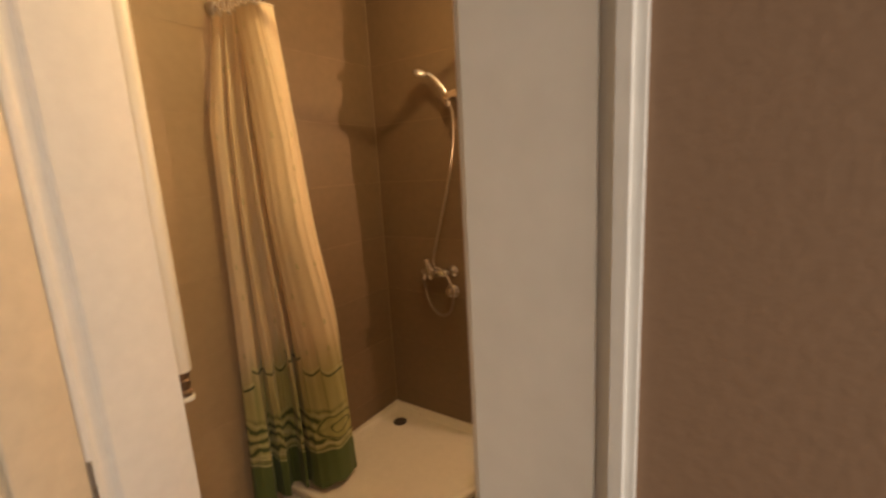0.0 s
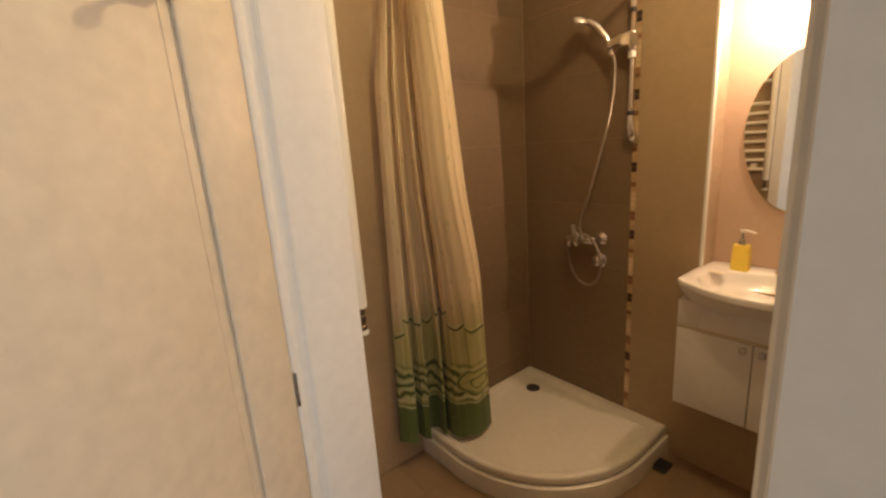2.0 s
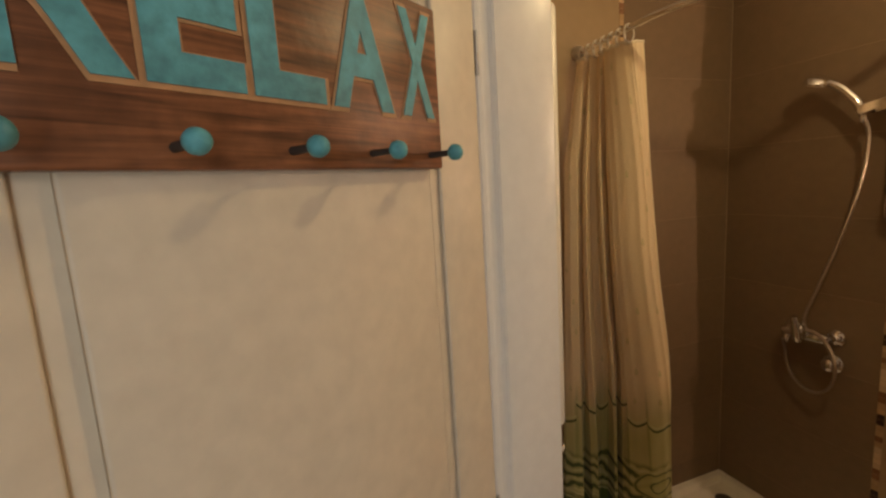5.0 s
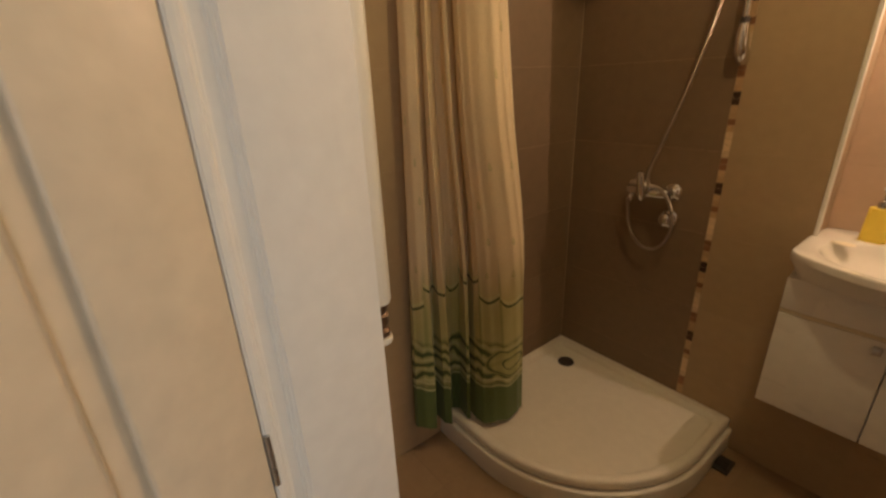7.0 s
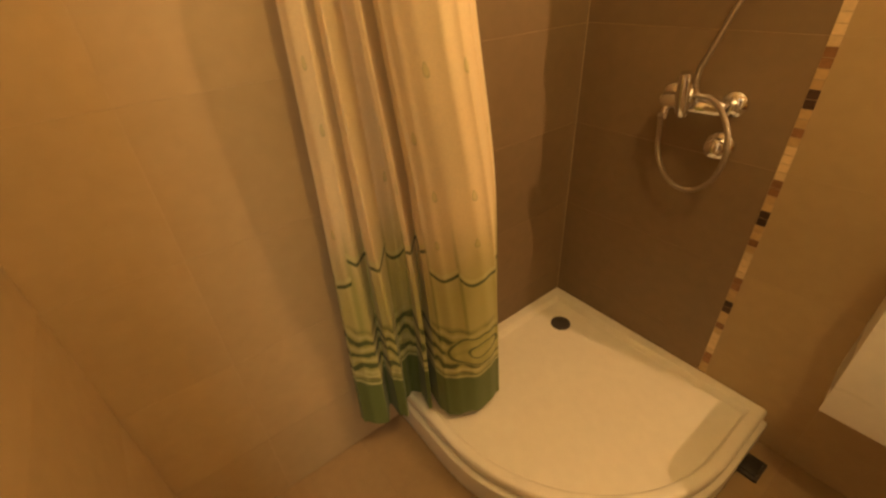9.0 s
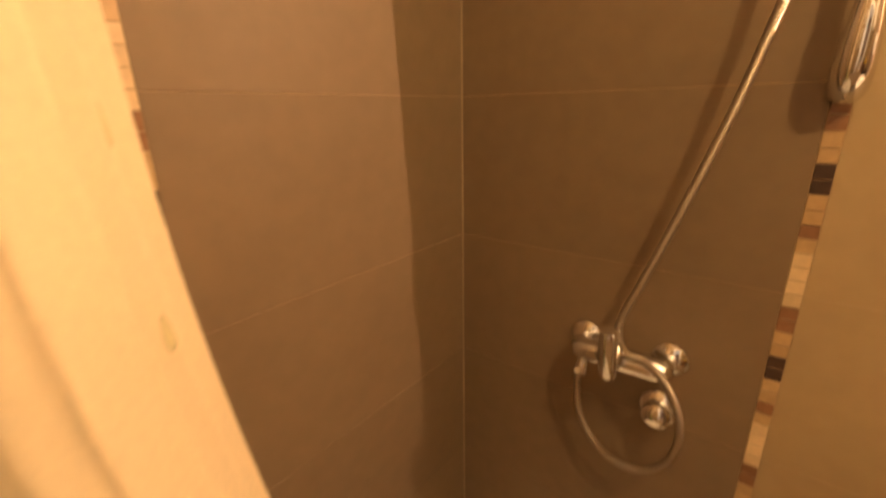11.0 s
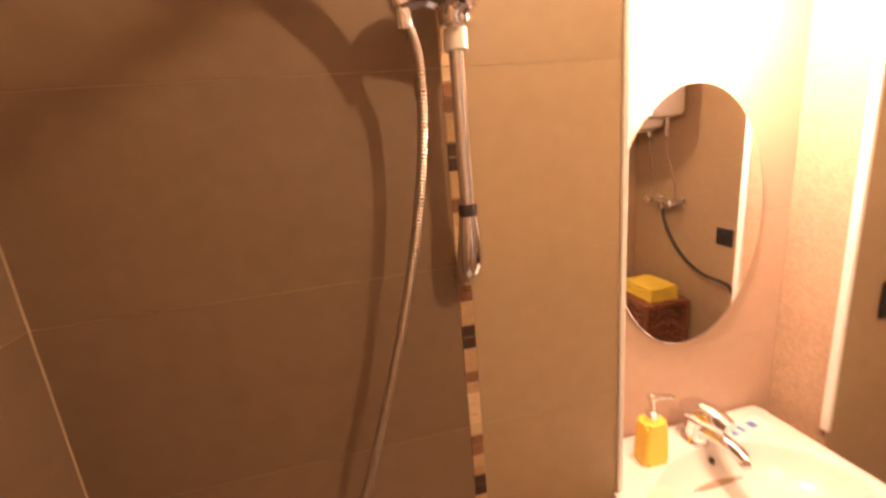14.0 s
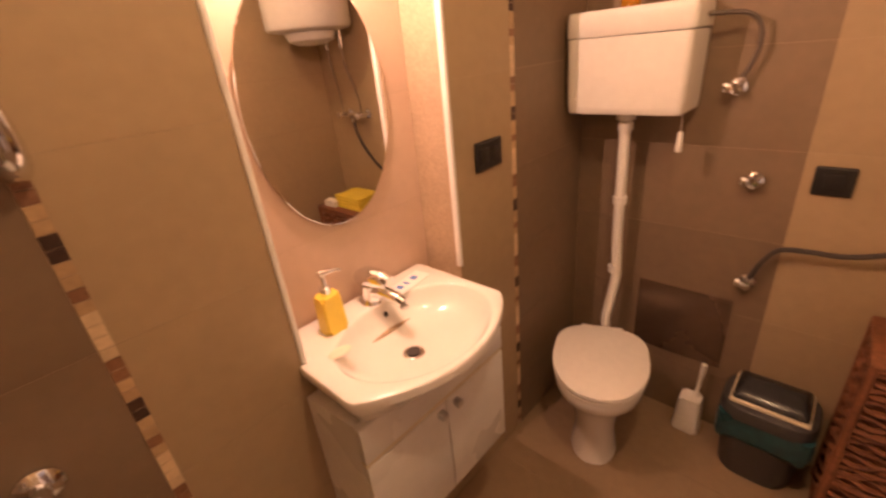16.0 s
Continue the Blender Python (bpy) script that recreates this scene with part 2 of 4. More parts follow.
def tray_outline(inset, n=24):
    a, r = TRAY - inset, 0.55
    c = TRAY - r
    r = r - inset
    pts = [(0.002, -0.002), (a, -0.002)] if inset < 0.03 else [(inset, -inset), (a, -inset)]
    pts += [(c + r * math.cos(radians(-90 * k / n)), -c + r * math.sin(radians(-90 * k / n))) for k in range(n + 1)]
    return pts + [(pts[0][0], -a)]


tray = empty_thing("shower_tray", "white acrylic quarter-round corner shower tray", "shower tray", (0.4, -0.4, 0))
bm = bmesh.new()
rings = []
for inset, z in ((0.060, 0.092), (0.020, 0.098), (0.004, 0.100), (0.0, 0.103), (0.0, 0.124), (0.003, 0.131), (0.009, ZT), (0.032, ZT), (0.036, ZT - 0.003), (0.041, ZT - 0.023), (0.045, ZT - 0.027), (0.075, ZT - 0.0295)):
    rings.append([bm.verts.new((x, y, z)) for x, y in tray_outline(inset)])
skin(bm, rings)
part("tray_body", bm, acrylic, tray)
bm = bmesh.new()
skin(bm, [[bm.verts.new((x, y, z)) for x, y in tray_outline(i)] for i, z in ((-0.012, 0.0), (-0.014, 0.080), (-0.012, 0.088), (-0.006, 0.0915), (0.004, 0.0918), (0.016, 0.0915), (0.016, 0.0))], closed=True)
part("apron", bm, acrylic, tray, "curved front apron")
part("drain", lathe([(0.0, 0.0), (0.037, 0.0), (0.037, 0.004), (0.030, 0.007), (0.012, 0.005), (0.0, 0.005)], (0.135, -0.138, ZT - 0.030)), dark_rubber, tray, "dark round drain cover")

# ---- curtain and rod ----


def curtain_material():
    m = material("curtain_cloth", (0.85, 0.71, 0.49), 0.62, grain=160, vary=0.04, bump=0.08)
    nodes, links = m.node_tree.nodes, m.node_tree.links
    b = nodes["Principled BSDF"]
    cream = b.inputs["Base Color"].links[0].from_socket
    uv = nodes.new("ShaderNodeUVMap")
    split = nodes.new("ShaderNodeSeparateXYZ")
    links.new(uv.outputs["UV"], split.inputs[0])

    def op(kind, a, b_, c=None):
        n = nodes.new("ShaderNodeMath")
        n.operation = kind
        for k, v in enumerate((a, b_, c)):
            if v is None:
                continue
            if isinstance(v, (int, float)):
                n.inputs[k].default_value = v
            else:
                links.new(v, n.inputs[k])
        return n.outputs[0]

    def mix(fac, a, b_):
        n = nodes.new("ShaderNodeMix")
        n.data_type = "RGBA"
        links.new(fac, n.inputs["Factor"])
        for socket, v in (("A", a), ("B", b_)):
            s = [q for q in n.inputs if q.name == socket and q.type == "RGBA"][0]
            if isinstance(v, tuple):
                s.default_value = (*v, 1)
            else:
                links.new(v, s)
        return [q for q in n.outputs if q.type == "RGBA"][0]

    u, v = split.outputs["X"], split.outputs["Y"]

    def noise(scale_u, scale_v, detail=2.0):
        place = nodes.new("ShaderNodeMapping")
        place.inputs["Scale"].default_value = (scale_u, scale_v, 1)
        links.new(uv.outputs["UV"], place.inputs["Vector"])
        n = nodes.new("ShaderNodeTexNoise")
        n.inputs["Scale"].default_value, n.inputs["Detail"].default_value = 1.0, detail
        links.new(place.outputs["Vector"], n.inputs["Vector"])
        return op("SUBTRACT", n.outputs["Fac"], 0.5)

    def step(lo, hi, x):
        n = nodes.new("ShaderNodeMapRange")
        n.interpolation_type = "SMOOTHSTEP"
        n.inputs["From Min"].default_value, n.inputs["From Max"].default_value = lo, hi
        links.new(x, n.inputs["Value"])
        return n.outputs["Result"]

    def band(x, lo, hi, soft=0.004):
        return op("MULTIPLY", step(lo - soft, lo + soft, x), op("SUBTRACT", 1.0, step(hi - soft, hi + soft, x)))

    def rand(x, seed):
        return op("FRACT", op("MULTIPLY", op("SINE", op("MULTIPLY_ADD", x, 12.99, seed), 0.0), 43.7), 0.0)

    DARK, PALE, GREEN = (0.045, 0.085, 0.025), (0.66, 0.66, 0.36), (0.42, 0.44, 0.13)
    # bamboo stems: uneven upright stripes that turn green downwards
    stems = op("ADD", op("MULTIPLY", u, 6.5), op("MULTIPLY", op("SINE", op("MULTIPLY", u, 17.0), 0.0), 0.28))
    cell, across = op("FLOOR", stems, 0.0), op("SUBTRACT", op("FRACT", stems, 0.0), 0.5)
    lift = op("MULTIPLY", op("SUBTRACT", rand(cell, 0.7), 0.5), 0.05)
    low = op("ADD", op("ADD", v, lift), op("MULTIPLY", noise(9.0, 6.0), 0.05))
    colour = mix(op("MULTIPLY", step(0.61, 0.76, low), 0.72), cream, GREEN)
    edge = op("MULTIPLY", step(0.40, 0.49, op("ABSOLUTE", across, 0.0)), step(0.62, 0.70, low))
    colour = mix(op("MULTIPLY", edge, 0.45), colour, (0.20, 0.24, 0.07))
    # nodes of the stems: a dark sagging line with a pale one over it
    height = op("MULTIPLY_ADD", rand(cell, 2.1), 0.085, 0.675)
    bent = op("ADD", v, op("MULTIPLY", op("POWER", op("ABSOLUTE", across, 0.0), 2.0), 0.055))
    off = op("SUBTRACT", bent, height)
    colour = mix(op("MULTIPLY", band(off, -0.011, -0.004, 0.002), 0.7), colour, PALE)
    colour = mix(op("MULTIPLY", band(off, -0.0028, 0.0028, 0.0012), 0.9), colour, DARK)
    # water: drawn-out waves, and rings in the widest stem
    wave = nodes.new("ShaderNodeTexWave")
    wave.bands_direction = "Y"
    wave.inputs["Scale"].default_value, wave.inputs["Distortion"].default_value = 7.5, 7.0
    wave.inputs["Detail"].default_value, wave.inputs["Detail Scale"].default_value = 1.5, 1.1
    place = nodes.new("ShaderNodeMapping")
    place.inputs["Scale"].default_value = (1.1, 1.6, 1)
    links.new(uv.outputs["UV"], place.inputs["Vector"])
    links.new(place.outputs["Vector"], wave.inputs["Vector"])
    water = band(op("ADD", v, op("MULTIPLY", noise(5.0, 3.0), 0.03)), 0.805, 0.898, 0.012)
    colour = mix(op("MULTIPLY", water, 0.30), colour, (0.22, 0.27, 0.08))
    colour = mix(op("MULTIPLY", op("MULTIPLY", step(0.62, 0.80, wave.outputs["Fac"]), water), 0.85), colour, DARK)
    colour = mix(op("MULTIPLY", op("MULTIPLY", step(0.72, 0.90, op("SUBTRACT", 1.0, wave.outputs["Fac"])), water), 0.55), colour, PALE)
    du, dv = op("MULTIPLY", op("SUBTRACT", u, 0.80), 0.55), op("MULTIPLY", op("SUBTRACT", v, 0.855), 1.9)
    ring = op("SQRT", op("ADD", op("MULTIPLY", du, du), op("MULTIPLY", dv, dv)), 0.0)
    ring = op("ADD", ring, op("MULTIPLY", noise(7.0, 14.0), 0.05))
    disc = op("SUBTRACT", 1.0, step(0.060, 0.068, ring))
    colour = mix(op("MULTIPLY", disc, 0.85), colour, (0.50, 0.50, 0.20))
    for r in (0.026, 0.058):
        colour = mix(op("MULTIPLY", band(ring, r - 0.003, r + 0.003, 0.0015), 0.8), colour, DARK)
    # pale double line over a plain dark green hem
    foot = op("ADD", v, op("MULTIPLY", noise(6.0, 1.0), 0.022))
    colour = mix(op("MULTIPLY", step(0.897, 0.905, foot), 0.95), colour, (0.105, 0.165, 0.05))
    for lo in (0.889, 0.904):
        colour = mix(op("MULTIPLY", band(foot, lo, lo + 0.005, 0.0015), 0.75), colour, PALE)
    # scattered drops with a darker rim
    row = op("FLOOR", op("MULTIPLY", v, 16.0), 0.0)
    slide = op("MULTIPLY_ADD", u, 9.0, rand(row, 0.3))
    fx = op("ADD", op("SUBTRACT", op("FRACT", slide, 0.0), 0.5), op("MULTIPLY", op("SUBTRACT", rand(op("ADD", op("FLOOR", slide, 0.0), row), 1.3), 0.5), 0.5))
    fy = op("SUBTRACT", op("FRACT", op("MULTIPLY", v, 16.0), 0.0), 0.5)
    taper = op("MAXIMUM", op("MULTIPLY_ADD", fy, 2.6, 0.62), 0.12)
    wide = op("DIVIDE", op("MULTIPLY", fx, 1.0), taper)
    reach = op("SQRT", op("ADD", op("MULTIPLY", wide, wide), op("MULTIPLY", fy, fy)), 0.0)
    dry = op("MULTIPLY", op("LESS_THAN", v, 0.69), op("GREATER_THAN", rand(op("MULTIPLY_ADD", op("FLOOR", slide, 0.0), 3.7, row), 4.2), 0.45))
    colour = mix(op("MULTIPLY", op("MULTIPLY", op("SUBTRACT", 1.0, step(0.085, 0.105, reach)), dry), 0.4), colour, (0.52, 0.52, 0.18))
    colour = mix(op("MULTIPLY", op("MULTIPLY", band(reach, 0.082, 0.108, 0.01), dry), 0.35), colour, (0.22, 0.24, 0.08))
    links.new(colour, b.inputs["Base Color"])
    b.inputs["Sheen Weight"].default_value = 0.15
    thin = nodes.new("ShaderNodeBsdfTranslucent")
    links.new(colour, thin.inputs["Color"])
    both = nodes.new("ShaderNodeMixShader")
    both.inputs["Fac"].default_value = 0.17
    links.new(b.outputs[0], both.inputs[1])
    links.new(thin.outputs[0], both.inputs[2])
    links.new(both.outputs[0], nodes["Material Output"].inputs["Surface"])
    return m


curtain = empty_thing("shower_curtain", "cream fabric shower curtain with green bamboo and water print", "curtain", (0.12, -0.75, 0.15))
ROD_Z, ROD_Y, ROD_X, ROD_R = 2.087, -0.815, 0.749, 0.42
# folds: share of the width, and how far each stands out
FOLDS = [(0.0, -0.004), (0.02, 0.010), (0.09, 0.020), (0.165, 0.018), (0.205, -0.030), (0.245, 0.018), (0.290, 0.026), (0.320, -0.034), (0.375, -0.050), (0.425, -0.036), (0.445, 0.020), (0.470, 0.022), (0.500, -0.034), (0.535, 0.024), (0.58, 0.044), (0.66, 0.056), (0.75, 0.062), (0.86, 0.058), (0.945, 0.042), (0.985, 0.004), (0.990, -0.022), (0.995, -0.044)]
NU, NV = 200, 80


def fold_at(u):
    """Smooth run through FOLDS, by the share of the cloth's width."""
    f = u * (len(FOLDS) - 1)
    i = min(int(f), len(FOLDS) - 2)
    f -= i
    f = f * f * (3 - 2 * f)
    (a, p), (b, q) = FOLDS[i], FOLDS[i + 1]
    return a + (b - a) * (u * (len(FOLDS) - 1) - i), p + (q - p) * f


bm = bmesh.new()
uvs = bm.loops.layers.uv.new("UVMap")
grid, where = [], {}
FREE_EDGE = smooth_path([(0.272, -0.785), (0.262, -0.722), (0.285, -0.70), (0.285, -0.635), (0.222, -0.560), (0.19, -0.520)], NV // 5)
for j in range(NV + 1):
    v = j / NV
    row = []
    left = Vector((0.030 + 0.012 * v, -0.835 - 0.055 * min(1, v * 5) - 0.062 * v))
    right = FREE_EDGE[j]
    across = Vector((right.y - left.y, left.x - right.x)).normalized()
    for i in range(NU + 1):
        u = i / NU
        share, out = fold_at(u)
        share += 0.012 * math.sin(5 * v + 9 * u) * math.sin(math.pi * share)
        out *= (0.45 + 0.55 * min(1.0, v * 1.6)) * 1.25 if u < 0.88 else 0.6 + 0.4 * max(0.0, 1 - 1.5 * abs(v - 0.30))
        out += 0.006 * v * math.sin(11 * share + 7 * v) + 0.014 * v * math.sin(math.pi * share)
        crease = math.exp(-((v - 0.665) / 0.035) ** 2) + 0.6 * math.exp(-((v - 0.74) / 0.025) ** 2)
        out += 0.006 * crease * math.sin(26 * share + 60 * v) * max(0.0, share - 0.6) * 2.5
        p = left.lerp(right, share) + across * out
        top = 2.052 - 0.010 * abs(math.sin(math.pi * 7 * share))
        low = 0.140 + 0.040 * max(0, 0.35 - share) + 0.006 * math.sin(30 * share)
        vert = bm.verts.new((max(p.x, 0.010), p.y, top + (low - top) * v))
        where[vert] = (u, v)
        row.append(vert)
    grid.append(row)
for a, b in zip(grid, grid[1:]):
    for i in range(NU):
        f = bm.faces.new((a[i], a[i + 1], b[i + 1], b[i]))
        for loop in f.loops:
            loop[uvs].uv = where[loop.vert]
cloth = curtain_material()
heading = [v.co.copy() for v in grid[0]]
part("cloth", bm, cloth, curtain, smooth=180)
part("heading", sweep(heading, 0.004, 8), material("hem_cloth", (0.80, 0.72, 0.56), 0.7, grain=160, vary=0.05), curtain, "doubled top hem")
for k in range(7):
    x = 0.040 + 0.038 * k
    bm = bmesh.new()
    rings = []
    for a in [2 * math.pi * q / 18 for q in range(18)]:
        p = Vector((x, ROD_Y + 0.020 * math.cos(a), ROD_Z - 0.016 + 0.028 * math.sin(a)))
        rings.append(ring_at(bm, p, Vector((1, 0, 0)), Vector((0, math.cos(a), math.sin(a))), 0.0022, 0.0022, 6))
    skin(bm, rings, closed=True)
    part("ring", bm, plastic_white, curtain, "white plastic curtain ring")
rod = empty_thing("curtain_rod", "thin chrome curtain rod bent round the shower corner", "curtain rod", (0.0, ROD_Y, ROD_Z))
bend = [(0.001, ROD_Y), (0.12, ROD_Y)] + [(ROD_X - ROD_R + ROD_R * math.sin(radians(a)), ROD_Y + ROD_R - ROD_R * math.cos(radians(a))) for a in range(0, 91, 5)] + [(ROD_X, -0.2), (ROD_X, -0.001)]
part("rod", sweep([(x, y, ROD_Z) for x, y in bend], 0.0105, 16), chrome, rod)
FLANGE = [(0.0, 0.0), (0.024, 0.0), (0.026, 0.006), (0.024, 0.018), (0.016, 0.026), (0.012, 0.03), (0.0, 0.03)]
part("flange", lathe(FLANGE, (0.001, ROD_Y, ROD_Z), (1, 0, 0)), steel, rod, "domed grey end flange")
part("flange", lathe(FLANGE, (ROD_X, -0.001, ROD_Z), (0, -1, 0)), steel, rod, "domed grey end flange")

# ---- shower rail, hand shower, mixer ----
rail = empty_thing("shower_rail", "chrome shower rail with curved wall brackets", "shower rail", (MOS1, -0.02, 1.4))
part("bar", lathe([(0.0, 1.50), (0.0105, 1.50), (0.0105, 1.93), (0.0, 1.93)], (MOS1, -0.048, 0), n=20), chrome, rail)


def bracket(z, up):
    s = 1 if up else -1
    pts = smooth_path([(MOS1, -0.048, z), (MOS1, -0.047, z + s * 0.045), (MOS1, -0.036, z + s * 0.082), (MOS1, -0.014, z + s * 0.104), (MOS1, -0.001, z + s * 0.108)], 6)
    return sweep(pts, lambda f, i: 0.0125 + 0.0085 * math.sin(math.pi * min(1.0, f * 0.8)) , 18)


part("bracket", bracket(1.515, False), chrome, rail, "curved lower chrome bracket")
part("bracket", bracket(1.905, True), chrome, rail, "curved upper chrome bracket")
part("collar", lathe([(0.0, 0), (0.0135, 0), (0.0135, 0.017), (0.0, 0.017)], (MOS1, -0.048, 1.508)), dark_rubber, rail, "dark rubber ring")
part("collar", lathe([(0.0, 0), (0.0135, 0), (0.0135, 0.017), (0.0, 0.017)], (MOS1, -0.048, 1.892)), dark_rubber, rail, "dark rubber ring")
part("stop_ring", lathe([(0.0, 0), (0.016, 0), (0.016, 0.026), (0.0, 0.026)], (MOS1, -0.048, 1.728)), plastic_white, rail, "white plastic stop ring")
bm = lathe([(0.0, 0), (0.019, 0.001), (0.020, 0.004), (0.020, 0.062), (0.018, 0.068), (0.0, 0.068)], (MOS1, -0.048, 1.757))
part("slider", bm, chrome, rail, "chrome sliding holder")
bm = prism([(0.510, 1.788), (0.514, 1.800), (0.530, 1.807), (0.566, 1.813), (0.608, 1.819), (0.614, 1.814), (0.615, 1.772), (0.610, 1.766), (0.600, 1.769), (0.580, 1.782), (0.556, 1.787), (0.534, 1.781), (0.520, 1.774), (0.512, 1.777)], -0.096, -0.038, "y")
bmesh.ops.bevel(bm, geom=bm.edges[:], offset=0.0035, segments=2, affect="EDGES")
for v in bm.verts:
    v.co.y -= 0.05 * max(0.0, 0.56 - v.co.x)
part("cradle", bm, chrome, rail, "chrome cradle arm")


def even(points, step):
    """The same path in equal steps."""
    out, left = [Vector(points[0])], step
    for a, b in zip(points, points[1:]):
        length, gone = (b - a).length, 0.0
        while length - gone >= left:
            gone += left
            out.append(a.lerp(b, gone / length))
            left = step
        left -= length - gone
    return out


shower = empty_thing("hand_shower", "chrome hand shower with ribbed hose in its holder", "hand shower", (0.50, -0.11, 1.78))
grip = smooth_path([(0.522, -0.082, 1.773), (0.510, -0.085, 1.807), (0.489, -0.089, 1.838), (0.466, -0.093, 1.866), (0.443, -0.097, 1.885), (0.427, -0.099, 1.893)], 8)
part("handle", sweep(grip, lambda f, i: 0.0105 + 0.0045 * math.sin(math.pi * min(1.0, 0.2 + f * 0.75)), 18), chrome, shower)
facing = Vector((-0.40, 0.26, -0.88)).normalized()
HEAD = (0.399, -0.102, 1.910)
part("head", lathe([(0.0, -0.015), (0.014, -0.0145), (0.028, -0.010), (0.037, -0.003), (0.041, 0.004), (0.040, 0.009), (0.035, 0.011), (0.0, 0.011)], HEAD, facing, 32), chrome, shower, "round chrome spray head")
part("neck_ring", lathe([(0.0125, -0.003), (0.0155, -0.002), (0.0155, 0.002), (0.0125, 0.003)], (0.438, -0.098, 1.888), (0.88, 0.0, -0.47), 20), chrome, shower, "bright ring behind the head")
part("spray_face", lathe([(0.0, 0.0112), (0.034, 0.0112), (0.034, 0.0130), (0.0, 0.0130)], HEAD, facing, 32), steel, shower, "grey nozzle face")
loop = [(0.400 + 0.092 * math.cos(radians(a)), -0.065 - 0.02 * math.sin(radians(a + 40)), 0.868 + 0.128 * math.sin(radians(a))) for a in range(95, -205, -20)]
hose = smooth_path([(0.522, -0.082, 1.769), (0.538, -0.077, 1.705), (0.529, -0.072, 1.58), (0.495, -0.070, 1.42), (0.448, -0.068, 1.26), (0.402, -0.065, 1.12), (0.374, -0.060, 1.035)] + loop + [(0.318, -0.085, 0.935)], 26)
part("hose", sweep(even(hose, 0.0024), lambda f, i: 0.0072 if i % 2 else 0.0061, 10), material("hose_metal", (0.36, 0.30, 0.25), 0.38, metal=0.9, grain=120, vary=0.1), shower, "ribbed metal hose")
part("nut", lathe([(0.0, 0), (0.009, 0), (0.010, 0.004), (0.010, 0.022), (0.0, 0.026)], (0.523, -0.0815, 1.747)), chrome, shower, "chrome hose nut")

mixer = empty_thing("shower_mixer", "chrome single-lever shower mixer on the tiles", "mixer tap", (0.37, -0.05, 0.97))
part("body", sweep([(0.300, -0.055, 0.965), (0.312, -0.055, 0.965), (0.37, -0.055, 0.966), (0.44, -0.055, 0.966), (0.455, -0.055, 0.966)], lambda f, i: (0.016, 0.021, 0.0235, 0.021, 0.016)[i], 20), chrome, mixer)
for x in (0.302, 0.452):
    part("wall_rose", lathe([(0.0, 0.0), (0.031, 0.0), (0.030, 0.006), (0.020, 0.014), (0.013, 0.016), (0.013, 0.05), (0.0, 0.05)], (x, -0.001, 0.966), (0, -1, 0)), chrome, mixer, "round chrome wall rose")
part("cartridge", lathe([(0.0, 0), (0.022, 0), (0.024, 0.012), (0.023, 0.040), (0.019, 0.047), (0.0, 0.048)], (0.372, -0.068, 0.972), (0, -0.75, 0.66)), chrome, mixer, "chrome cartridge dome")
part("lever", sweep(smooth_path([(0.372, -0.086, 0.944), (0.372, -0.096, 0.962), (0.372, -0.106, 0.998), (0.372, -0.114, 1.034), (0.372, -0.118, 1.048)], 5), lambda f, i: 0.0165 * math.sin(math.pi * (0.22 + 0.62 * f)) ** 0.5, 16), chrome, mixer, "upright chrome lever")
part("outlet", lathe([(0.0, 0), (0.011, 0), (0.012, 0.012), (0.010, 0.030), (0.0, 0.030)], (0.318, -0.070, 0.922), (0, 0.25, 1)), chrome, mixer, "chrome hose outlet")
valve = empty_thing("stop_valve", "small round chrome stop valve below the mixer", "valve", (0.447, -0.02, 0.87))
part("rose", lathe([(0.0, 0.0), (0.030, 0.0), (0.029, 0.006), (0.018, 0.016), (0.0, 0.016)], (0.447, -0.001, 0.862), (0, -1, 0), sx=1.2, sy=1.2), chrome, valve)
part("knob", lathe([(0.0, 0.012), (0.017, 0.014), (0.021, 0.022), (0.020, 0.038), (0.014, 0.044), (0.0, 0.045)], (0.447, -0.001, 0.862), (0, -1, 0), sx=1.2, sy=1.2), chrome, valve, "ribbed chrome knob")

# ---- washbasin niche ----
basin = empty_thing("washbasin", "white ceramic bow-front washbasin on the vanity", "washbasin", (1.13, -0.1, 0.83))
BX0, BX1, BYB, BYS, BOW, ZB = 0.868, 1.368, 0.132, -0.182, 0.102, 0.90


def basin_outline(inset, drop=0.0, n=16):
    sizes = [5, 16, 5, 6]
    x0, x1, yb, ys = BX0 + inset, BX1 - inset, BYB - inset, BYS + inset * 0.6
    front = []
    for k in range(n + 1):
        f = k / n
        s = math.sin(math.pi * f)
        front.append((x0 + (x1 - x0) * f, ys - (BOW - drop) * s ** 0.8))
    nx0, nx1 = NX0 + 0.004 + inset, NX1 - 0.006 - inset
    pts = [(x1, -0.004), (min(nx1, x1), yb), (max(nx0, x0), yb), (x0, -0.004)] + front
    ends = pts[1:] + pts[:1]
    out, out_steps = [], []
    for (ax, ay), (bx, by) in zip(pts, ends):
        steps = sizes[len(out_steps)] if len(out_steps) < 4 else 1
        out_steps.append(steps)
        out += [(ax + (bx - ax) * k / steps, ay + (by - ay) * k / steps) for k in range(steps)]
    return out


def oval(cx, cy, rx, ry, n, twist=0.0):
    return [(cx + rx * math.cos(2 * math.pi * k / n + twist), cy + ry * math.sin(2 * math.pi * k / n + twist)) for k in range(n)]


CX, CY, RAYS = 1.130, -0.098, 96


